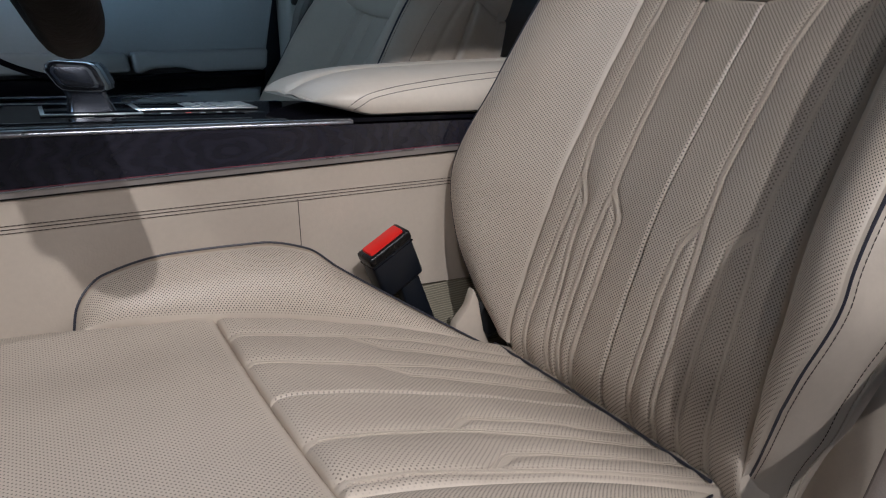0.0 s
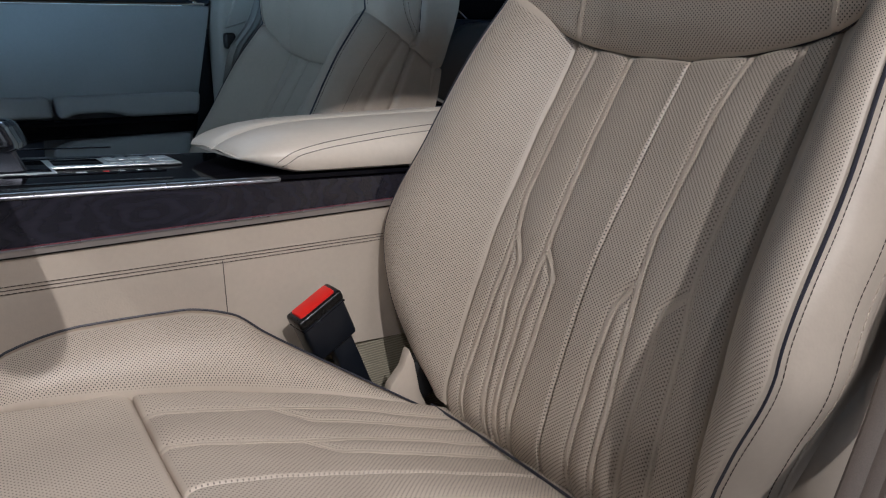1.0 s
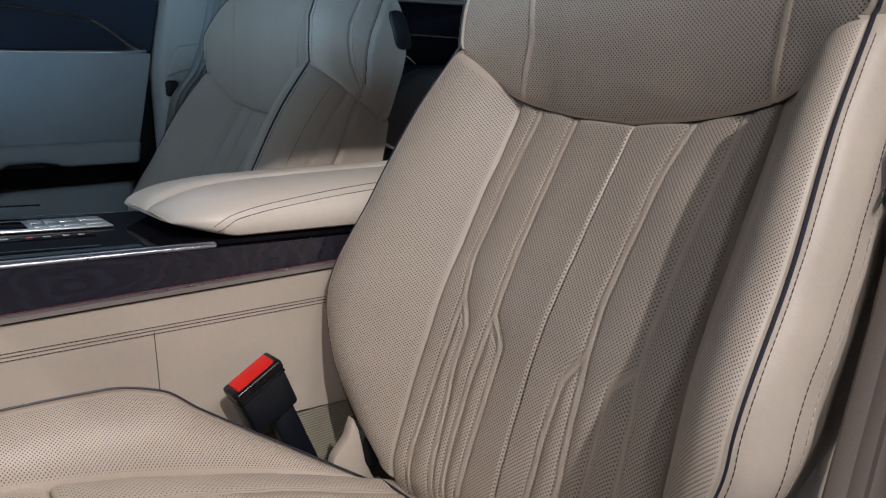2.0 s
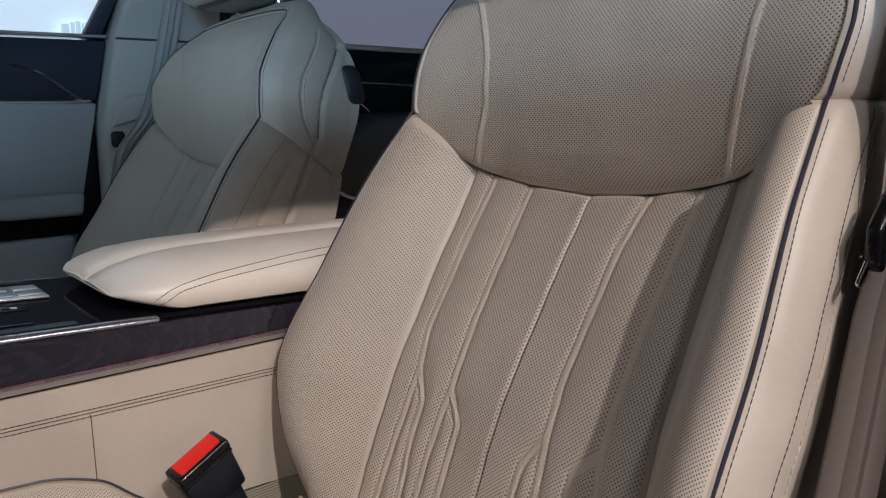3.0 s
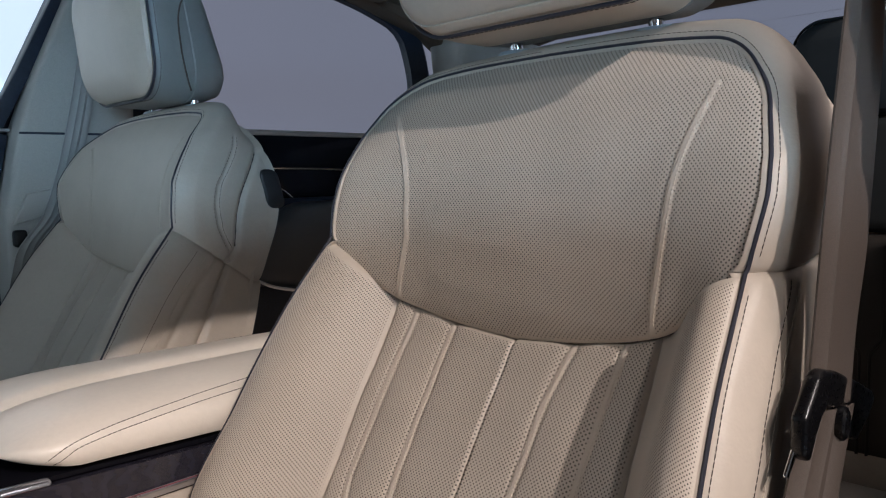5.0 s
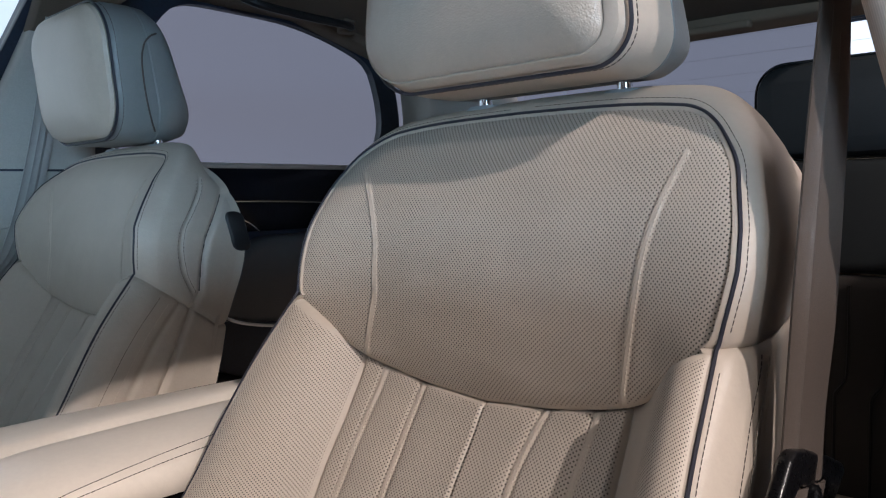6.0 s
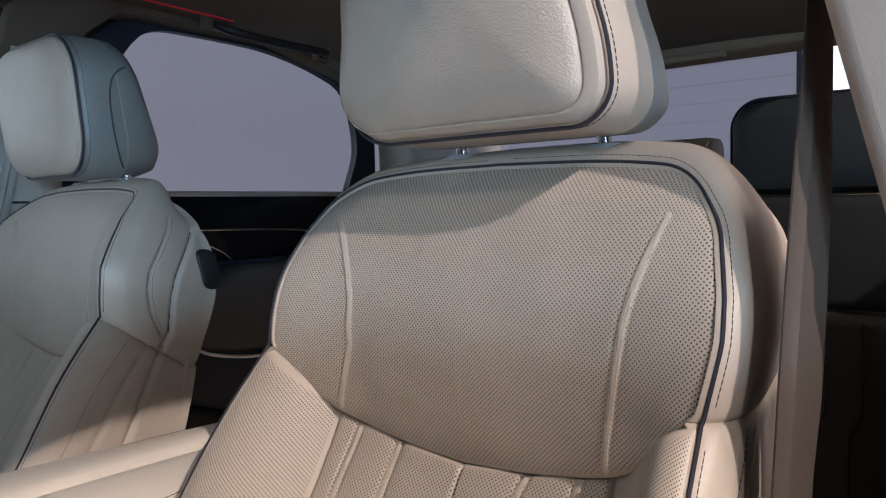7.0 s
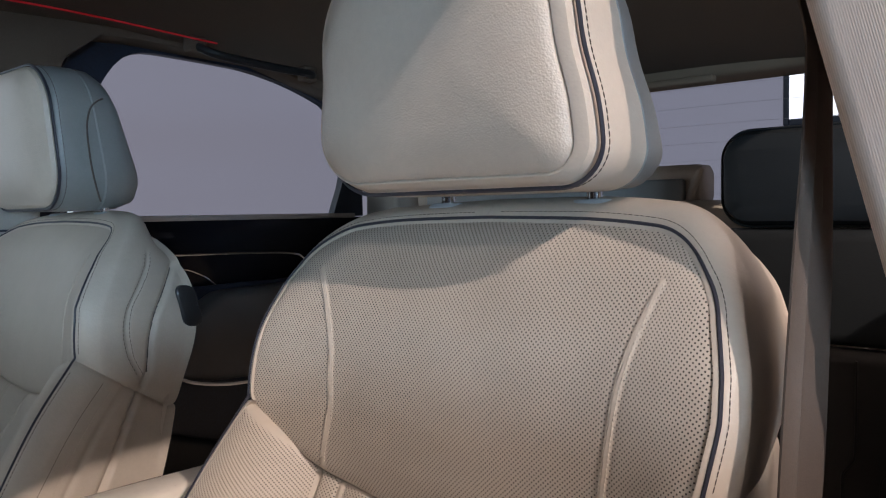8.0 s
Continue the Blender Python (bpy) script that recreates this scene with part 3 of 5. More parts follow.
EDGE_FAR, EDGE_NEAR = [0.139, 0.137, 0.136, 0.135, 0.138, 0.142, 0.146], [0.176, 0.173, 0.170, 0.163, 0.152, 0.147, 0.139]
LOW_U, LOW_Z = [0.0, 0.06, 0.10, 0.14, 0.185, 0.2215], [0.861, 0.866, 0.872, 0.882, 0.908, 0.936]
SHO_Z, SHO_X = [0.82, 0.86, 0.90, 0.95, 1.0, 1.06, 1.10, 1.14], [0.645, 0.634, 0.630, 0.632, 0.640, 0.665, 0.692, 0.715]
# piping of the backrest: across, height; and how far forward it stands
PIPE_LOW = [(0.167, 0.522, 0.462), (0.200, 0.572, 0.447), (0.224, 0.625, 0.440), (0.244, 0.690, 0.448), (0.2385, 0.785, 0.502), (0.229, 0.872, 0.556), (0.2215, 0.936, 0.607)]
PIPE_TOP = [(0.2215, 0.936), (0.2255, 0.985), (0.2185, 1.040), (0.195, 1.078), (0.150, 1.098), (0.08, 1.1035), (0.0, 1.105)]
OUT = np.array([-0.86, 0.0, 0.50])
# quilting welts of the insert: across, height
RIBS_FAR = (
    [(0.118, 0.900), (0.119, 0.840), (0.118, 0.790), (0.117, 0.734), (0.107, 0.700), (0.110, 0.630), (0.115, 0.560), (0.112, 0.500)],
    [(0.107, 0.700), (0.090, 0.675), (0.090, 0.645), (0.085, 0.580), (0.078, 0.500)],
    [(0.072, 0.900), (0.069, 0.865), (0.068, 0.790), (0.065, 0.735), (0.061, 0.692), (0.064, 0.640), (0.066, 0.580), (0.062, 0.500)],
    [(0.061, 0.692), (0.039, 0.667), (0.040, 0.633), (0.041, 0.577), (0.045, 0.500)],
)
RIBS_NEAR = (
    [(0.116, 0.900), (0.113, 0.872), (0.109, 0.825), (0.108, 0.780), (0.109, 0.722), (0.112, 0.692), (0.119, 0.660), (0.124, 0.600), (0.135, 0.500)],
    [(0.112, 0.692), (0.092, 0.671), (0.093, 0.601), (0.097, 0.560), (0.101, 0.500)],
    [(0.068, 0.900), (0.065, 0.864), (0.056, 0.824), (0.054, 0.772), (0.053, 0.723), (0.057, 0.688), (0.062, 0.650), (0.067, 0.590), (0.071, 0.500)],
    [(0.057, 0.688), (0.041, 0.664), (0.038, 0.617), (0.038, 0.560), (0.039, 0.500)],
)
TOP_LINE = path(PIPE_TOP, 80)
BACK_Z = [0.50, 0.53, 0.62, 0.70, 0.79, 0.88, 0.96, 1.0, 1.05, 1.08, 1.10, 1.13]
BACK_NEAR = [0.59, 0.60, 0.62, 0.655, 0.700, 0.750, 0.792, 0.803, 0.800, 0.790, 0.770, 0.725]
BACK_DEEP = [0.59, 0.60, 0.635, 0.675, 0.715, 0.745, 0.768, 0.768, 0.754, 0.737, 0.718, 0.69]
# seams on the side of the far seat: depth, height
REAR_SEAM = [(0.752, 1.040), (0.728, 1.006), (0.713, 0.981), (0.704, 0.949), (0.701, 0.906), (0.684, 0.881), (0.659, 0.835), (0.635, 0.789), (0.600, 0.720)]
COVER_SEAM = [(0.712, 1.062), (0.707, 1.045), (0.688, 1.017), (0.671, 0.990), (0.667, 0.968), (0.672, 0.938), (0.690, 0.901)]
# seams of the shoulder wings: towards the console and towards the door
WINGS = {1: [(0.170, 1.058), (0.150, 1.034), (0.135, 1.010), (0.127, 0.988), (0.124, 0.945), (0.135, 0.892), (0.137, 0.880)],
         -1: [(0.171, 1.060), (0.161, 1.036), (0.154, 1.010), (0.150, 0.990), (0.145, 0.943), (0.1375, 0.888), (0.1365, 0.878)]}


def low_edge(u):
    return curve_at(LOW_U, LOW_Z, np.clip(np.abs(u), 0, 0.2215))


def shoulder_x(u, z, deep=False):
    a = np.abs(u)
    k = np.clip((a - 0.10) / 0.122, 0, 1.2)
    wing = [0.027, 0.022, 0.029, 0.020, 0.004] if deep else [0.027, 0.022, 0.012, -0.002, -0.002]
    return curve_at(SHO_Z, SHO_X, z) - k ** 1.7 * np.interp(z, [0.86, 0.936, 1.0, 1.06, 1.1], wing)


def insert_x(u, z):
    return curve_at(INS_Z, INS_X, z) - 0.010 * (u / 0.15) ** 2


def rib_lift(d):
    return 0.0020 * np.exp(-(d / 0.0019) ** 2) - 0.0012 * np.exp(-((d - 0.0040) / 0.0015) ** 2)


def fade(d, a=0.0027, b=0.0036):
    s = np.clip((d - a) / (b - a), 0, 1)
    return s * s * (3 - 2 * s)


def waves(a, b, size):
    """Slight unevenness of stretched leather."""
    return size * (np.sin(55 * a + 21 * b) * np.sin(47 * b - 13 * a) + 0.6 * np.sin(120 * b + 60 * a + 1.3) * np.sin(90 * a - 40 * b))


def insert_edge(sgn, z):
    return np.where(sgn > 0, curve_at(EDGE_Z, EDGE_FAR, z), curve_at(EDGE_Z, EDGE_NEAR, z))


def insert_lift(u, z):
    """Relief of the quilted insert and how far a point is from its seams."""
    a = np.abs(u + 0.004)
    ribs = np.where(u > 0, np.minimum.reduce([line_gap(np.abs(u), z, r) for r in RIBS_FAR]), np.minimum.reduce([line_gap(np.abs(u), z, r) for r in RIBS_NEAR]))
    side = insert_edge(u, z) - np.abs(u)
    top = low_edge(u) - z
    rim = np.minimum(side, top)
    lift = rib_lift(ribs) + 0.0046 * (1 - np.exp(-np.minimum(ribs, 0.03) / 0.009)) + waves(u, z, 0.0006)
    lift = lift - 0.0036 * np.exp(-(a / 0.0017) ** 2) - 0.0045 * np.exp(-np.maximum(rim, 0) / 0.0026) - 0.002
    lift = lift - 0.030 * np.clip((0.545 - z) / 0.06, 0, 1) ** 2
    return lift, np.minimum(ribs, rim)


def insert_point(u, z, over=0.0):
    lift, _ = insert_lift(u, z)
    return np.stack([insert_x(u, z), u, z], -1) + (lift + over)[..., None] * OUT


def shoulder_lift(u, z):
    a = np.abs(u)
    wing = np.where(u > 0, line_gap(a, z, WINGS[1]), line_gap(a, z, WINGS[-1]))
    d1, d2 = np.maximum(z - low_edge(u), 0), line_gap(a, z, TOP_LINE)
    rim = np.minimum(d1, d2)
    lift = waves(u, z, 0.0005) + 0.6 * rib_lift(wing) * (z < 1.072) - 0.0035 * np.exp(-d1 / 0.0025) - 0.006 * np.exp(-d2 / 0.004) + 0.004 * (1 - np.exp(-d1 / 0.03)) * (1 - np.exp(-d2 / 0.03))
    return lift, np.minimum(np.where(z < 1.064, wing, 0.02), rim)


NEAR_Z = [0.50, 0.522, 0.60, 0.70, 0.80, 0.90, 0.936, 0.985, 1.01, 1.04, 1.075, 1.10, 1.13]
NEAR_IN = [0.003, 0.006, 0.013, 0.013, 0.010, 0.009, 0.009, 0.006, 0.007, 0.011, 0.012, 0.010, 0.006]


def settle(back):
    """The door side of the backrest is worn in: its rim sits a little further in."""
    for ob in back.children:
        me = ob.data
        co = np.zeros(len(me.vertices) * 3, np.float32)
        me.vertices.foreach_get("co", co)
        co = co.reshape(-1, 3)
        a, z = np.abs(co[:, 1]), co[:, 2]
        s = np.clip((a - 0.15) / 0.06, 0, 1)
        d = -np.interp(z, NEAR_Z, NEAR_IN) * s * s * (3 - 2 * s)
        co[:, 1] = np.where(co[:, 1] < 0, -(a + d), co[:, 1])
        me.vertices.foreach_set("co", co.ravel())
        me.update()


def make_backrest(seat, M_PERF, fancy):
    back = new("backrest")
    back.parent = seat
    BACK_X = BACK_DEEP if fancy else BACK_NEAR
    # quilted centre
    t, k = np.meshgrid(np.linspace(0, 1, 300), np.linspace(-1, 1, 300), indexing="ij")
    z = 0.485 + (0.868 - 0.485) * t
    u = k * insert_edge(k, z)
    z = 0.485 + (low_edge(u) - 0.485) * t
    _, gap = insert_lift(u, z)
    sheet("insert", insert_point(u, z), M_PERF, back, np.stack([u, z * 1.16], -1) * 1.08, fade(gap), "quilted perforated cream leather insert", back=(0.03, 0, -0.01))
    for s, ribs in ((1, RIBS_FAR), (-1, RIBS_NEAR)):
        for rib in ribs:
            for off in (-0.0021, 0.0021):
                q = path([(a + off, b) for a, b in rib if b < 0.885] if len(rib) > 5 else [(a + off, b) for a, b in rib], 90)
                q = q[q[:, 1] < low_edge(q[:, 0]) - 0.006]
                stitches("stitching", insert_point(s * q[:, 0], q[:, 1], 0.0003), M_THREAD_LIGHT, back, 0.0034, 0.0026, 0.00055)
    # shoulder panel: centre and two wings
    k, v = np.meshgrid(np.linspace(-1, 1, 280), np.linspace(0, 1, 130), indexing="ij")
    rim = path(PIPE_TOP[::-1], 200)
    s = np.linspace(0, 1, 200)
    a = np.abs(k)
    ku, kz = np.interp(a ** 1.0, s, rim[:, 0]), np.interp(a, s, rim[:, 1])
    lu = 0.2215 * np.minimum(1, a ** 1.0)
    u = np.sign(k) * ((1 - v) * lu + v * ku)
    z = (1 - v) * low_edge(lu) + v * kz
    lift, gap = shoulder_lift(u, z)
    pts = np.stack([shoulder_x(u, z, fancy), u, z], -1) + lift[..., None] * np.array([-0.95, 0, 0.3])
    rims = [np.interp(z, [b for _, b in WINGS[e][::-1]] + [1.08], [x for x, _ in WINGS[e][::-1]] + [0.23]) for e in (1, -1)]
    wing_u = np.where(u > 0, rims[0], rims[1])
    uv, pf = np.stack([u, z * 1.04], -1) * 1.06, fade(gap)
    sheet("shoulder_panel", pts, M_PERF, back, uv, pf, "perforated cream leather shoulder panel", pick=np.abs(u) <= wing_u)
    sheet("shoulder_wing", pts, M_PERF, back, uv, pf, pick=u > wing_u)
    sheet("shoulder_wing", pts, M_PERF, back, uv, pf, pick=u < -wing_u)
    for sgn in (1, -1):
        for off in (-0.0021, 0.0021):
            q = path([(x + off, b) for x, b in WINGS[sgn]], 90)
            q = q[q[:, 1] > low_edge(q[:, 0]) + 0.006]
            lf, _ = shoulder_lift(sgn * q[:, 0], q[:, 1])
            p = np.stack([shoulder_x(q[:, 0], q[:, 1], fancy), sgn * q[:, 0], q[:, 1]], -1) + (lf + 0.0003)[:, None] * np.array([-0.95, 0, 0.3])
            stitches("stitching", p, M_THREAD_LIGHT, back, 0.0034, 0.0026, 0.00055)
    # side bolsters, piping and side panels
    low = path(PIPE_LOW, 150)
    top = path(PIPE_TOP, 130)
    top3 = np.stack([top[:, 0], top[:, 1], shoulder_x(top[:, 0], top[:, 1], fancy)], 1)
    vz = np.linspace(0, 1, 150)
    for sgn in (1, -1):
        sz = 0.520 + (0.8825 - 0.520) * vz
        su = insert_edge(sgn, sz)
        seam = np.stack([su, sz, insert_x(su, sz)], 1)
        kk = np.linspace(0, 1, 60)
        grid3 = seam[:, None, :] * (1 - kk)[None, :, None] + low[:, None, :] * kk[None, :, None]
        width = np.linalg.norm(low - seam, axis=1)[:, None]
        bulge = np.sin(np.pi * kk ** (1.3 if sgn > 0 else 1.7))[None, :] * width * (0.17 if sgn > 0 else 0.24) - np.sin(np.pi * kk)[None, :] * width * (0.02 if sgn > 0 else 0.06)
        d = np.minimum(kk[None, :], 1 - kk[None, :]) * width
        d = np.minimum(d, ((1 - vz) * 0.38)[:, None])
        bulge = bulge - 0.0035 * np.exp(-d / 0.003)
        p = np.stack([grid3[..., 2] - bulge * 0.9, sgn * (grid3[..., 0] + bulge * 0.05), grid3[..., 1] + bulge * 0.35], -1)
        sheet("bolster", p, M_PERF, back, np.stack([kk[None, :] * width, grid3[..., 1] * 1.17], -1) * (1.22 if sgn > 0 else 1.42), fade(d, 0.0035, 0.005) * (1.0 if sgn > 0 else np.clip((kk[None, :] - 0.38) / 0.25, 0, 1)), "perforated cream leather side bolster", back=(0.02, 0, 0), flip=sgn < 0)
        side_rail = path([(0.098, 0.390, 0.505), (0.139, 0.462, 0.480)] + PIPE_LOW, 190)
        for nm, rail, reach in (("side_panel", side_rail, 0.115), ("shoulder_side", top3, 0.105)):
            n = len(rail)
            tan = np.gradient(rail[:, :2], axis=0)
            tan /= np.linalg.norm(tan, axis=1)[:, None]
            nrm = np.stack([tan[:, 1], -tan[:, 0]], 1)
            if nm == "side_panel":
                nrm[:, 1] *= np.linspace(1, 0.2, n)
                nrm /= np.linalg.norm(nrm, axis=1)[:, None]
            th = np.linspace(0, 1, 90)
            o = (0.0235 - 0.0025 * sgn * np.clip(rail[:, 0] / 0.1, 0, 1))[:, None] * (np.sin(th * np.pi / 2) ** 0.9)[None, :]
            b0 = (1 - np.cos(th * np.pi / 2)) ** 0.85
            b = reach * b0
            wane = np.clip((rail[:, 1] - 0.70) / 0.236, 0, 1) if nm == "side_panel" else np.clip((1.06 - rail[:, 1]) / 0.124, 0, 1)
            sink = (0.085 if fancy else 0.0) * wane
            long = np.maximum(curve_at(BACK_Z, BACK_X, rail[:, 1] - sink) - rail[:, 2], 0.085 * np.clip(1.35 - np.abs(rail[:, 0]) / 0.15, 0, 1)) / reach
            stretch = 1 + (long[:, None] - 1) * np.clip((b0[None, :] - 0.25) / 0.75, 0, 1) ** 1.0
            tuck = 0.004 * np.exp(-b / 0.004)
            dents = 0.0025 * np.exp(-((b - 0.058) / 0.003) ** 2) if nm == "side_panel" else 0.0 * b
            o = o - tuck - dents - 0.034 * np.clip((b0 - 0.25) / 0.75, 0, 1) ** 1.4
            e = np.minimum(np.arange(n), np.arange(n)[::-1] if nm == "side_panel" else np.full(n, 60)) * 0.003
            endtuck = 0.005 * np.exp(-e / 0.004)
            lat = o - endtuck[:, None] + waves(rail[:, 1][:, None], b[None, :], 0.0006) * np.clip(b / 0.01, 0, 1)[None, :]
            p = np.stack([rail[:, 2][:, None] + b[None, :] * stretch, sgn * (rail[:, 0][:, None] + nrm[:, 0][:, None] * lat), rail[:, 1][:, None] + nrm[:, 1][:, None] * lat], -1)
            p[..., 2] -= sink[:, None] * b0[None, :] ** 1.1
            if fancy:
                # the side is drawn in along its seams, and the rear cover steps back behind them
                flat = np.clip((1.075 - p[..., 2]) / 0.03, 0, 1)
                p[..., 1] -= sgn * flat * 0.007 * np.exp(-(line_gap(p[..., 0], p[..., 2], REAR_SEAM) / 0.0045) ** 2)
                if nm == "shoulder_side":
                    p[..., 1] -= sgn * flat * 0.003 * np.exp(-(line_gap(p[..., 0], p[..., 2], COVER_SEAM) / 0.003) ** 2)

            def on_side(knots, off, over):
                q = path([(x + off, z_) for x, z_ in knots], 90)
                flatp = p.reshape(-1, 3)
                pick = [int(np.argmin((flatp[:, 0] - x) ** 2 + (flatp[:, 2] - z_) ** 2)) for x, z_ in q]
                return np.stack([q[:, 0], flatp[pick, 1] + sgn * over, q[:, 1]], 1)
            sheet(nm, p, M_LEATHER, back, label="smooth cream leather " + ("side panel" if nm == "side_panel" else "shoulder cover"), back=(0.012, 0, 0), flip=sgn > 0)

            def along(bb, i0, i1):
                j = int(np.argmin(np.abs(b - bb)))
                q = p[i0:i1, j].copy()
                q[:, 1] += sgn * nrm[i0:i1, 0] * 0.0004
                return q
            stitches("stitching", along(0.0042, 48 if nm == "side_panel" else 4, n - 4), M_THREAD, back, 0.0046, 0.0040, 0.00034)
            if nm == "side_panel":
                stitches("stitching", along(0.036, 6, n - 2), M_THREAD, back, 0.0046, 0.0040, 0.00034)
                stitches("stitching", along(0.047, 6, n - 2), M_THREAD_LIGHT, back, 0.0058, 0.0050, 0.0005)
                hem = p[:125, int(np.argmin(np.abs(b - 0.070)))]
            elif fancy and sgn < 0:
                for off in (-0.0045, 0.0045):
                    stitches("stitching", on_side(COVER_SEAM, off, 0.0004), M_THREAD, back, 0.0058, 0.0050, 0.0004)
                tube("seam", on_side(REAR_SEAM[:5], 0.0, 0.0), 0.0010, M_THREAD, back, "dark seam before the rear cover")
        f = np.linspace(0, 1, 20)
        gx_ = hem[:, 0][:, None] + 0.012 * f
        gu_ = hem[:, 1][:, None] - sgn * (0.006 + 0.012 * f)[None, :]
        gz_ = hem[:, 2][:, None] * (1 - f) + 0.40 * f
        sheet("side_apron", np.stack([gx_, gu_, gz_], -1), M_LEATHER, back, label="cream leather cover below the side panel", flip=sgn < 0)
    pip = np.concatenate([low, top3[1:-1]])
    run = [(x + 0.0015 + 0.0012 * float(np.clip((0.86 - b_) / 0.15, 0, 1)), sgn * (a_ + 0.0008), b_) for sgn, line in ((1, pip), (-1, pip[::-1])) for a_, b_, x in line]
    tube("piping", run, 0.0015, M_PIPING, back, "dark navy piping")
    # seam roll under the shoulder panel
    q = np.linspace(-0.221, 0.221, 120)
    tube("seam_welt", [(float(shoulder_x(u_, low_edge(u_))) + 0.0062, float(u_), float(low_edge(u_)) - 0.0010) for u_ in q], 0.0009, M_PIPING, back, "dark seam below the shoulder panel")
    # rear shell
    ring = np.concatenate([low, top3[1:]])
    zz = np.linspace(0.53, 1.118, 60)
    hw = np.interp(zz, np.append(ring[:, 1], 1.125), np.append(ring[:, 0], 0.0)) - 0.014
    hw = np.minimum(hw, np.interp(zz, [1.02, 1.05, 1.095], [0.25, 0.185, 0.09]))
    bx = np.maximum(curve_at(BACK_Z, BACK_X, zz), np.interp(zz, [1.04, 1.095], [0.0, 0.775])) - 0.004
    c = np.linspace(-1, 1, 30)
    p = np.stack([bx[:, None] + 0.025 * (1 - np.abs(c[None, :]) ** 4), hw[:, None] * c[None, :], zz[:, None] + 0 * c[None, :]], -1)
    sheet("back_shell", p, M_LEATHER, back, label="cream leather seat back cover", back=(-0.006, 0, 0), flip=True)
    lug = part("coat_hook", skin([[(0.768 + px * g - 0.25 * pz, yy, 0.986 + pz * g) for px, pz in rounded(0.030, 0.058, 0.012, 4)] for yy, g in ((-0.2235, 0.8), (-0.221, 1.0), (-0.19, 1.0))]), M_BLACK, back, "black plastic hook on the seat back")
    # core that closes the cushion behind the panels
    part("core", prism([(0.50, 0.50), (0.535, 0.55), (0.56, 0.66), (0.62, 0.78), (0.68, 0.90), (0.69, 1.0), (0.71, 1.06), (0.728, 1.06), (0.72, 0.93), (0.60, 0.70), (0.56, 0.50)], "y", -0.165, 0.165, 0.01), M_LEATHER, back)
    settle(back)
    return back


CUSH_X = [-0.20, -0.14, -0.115, -0.07, 0.0, 0.08, 0.155, 0.295, 0.44, 0.50]
CUSH_Z = [0.40, 0.50, 0.560, 0.598, 0.609, 0.607, 0.599, 0.564, 0.511, 0.487]
C_A, C_A2 = [(0.125, 0.150), (0.124, 0.22), (0.126, 0.262), (0.130, 0.33), (0.132, 0.48)], [(0.126, 0.262), (0.103, 0.292), (0.103, 0.34), (0.108, 0.48)]
C_B, C_B2 = [(0.070, 0.150), (0.067, 0.18), (0.064, 0.22), (0.064, 0.265), (0.068, 0.33), (0.074, 0.48)], [(0.064, 0.265), (0.042, 0.292), (0.041, 0.34), (0.046, 0.48)]


def cushion_z(x):
    return curve_at(CUSH_X, CUSH_Z, x)


def cushion_lift(u, x):
    a = np.abs(u + 0.012)
    ribs = np.minimum.reduce([line_gap(a, x, r) for r in (C_A, C_A2, C_B, C_B2)])
    rim = np.minimum(0.152 - np.abs(u), x - 0.160)
    lift = waves(u, x, 0.0006) + 0.7 * rib_lift(ribs) + 0.0042 * (1 - np.exp(-np.minimum(ribs, 0.03) / 0.009)) - 0.0030 * np.exp(-(a / 0.0017) ** 2)
    return lift - 0.007 * np.exp(-np.maximum(rim, 0) / 0.0045), np.minimum(ribs, rim)


def cushion_point(u, x, over=0.0):
    lift, _ = cushion_lift(u, x)
    return np.stack([x, u, cushion_z(x) + 0.006 * (np.abs(u) / 0.15) ** 2 + lift + over], -1)


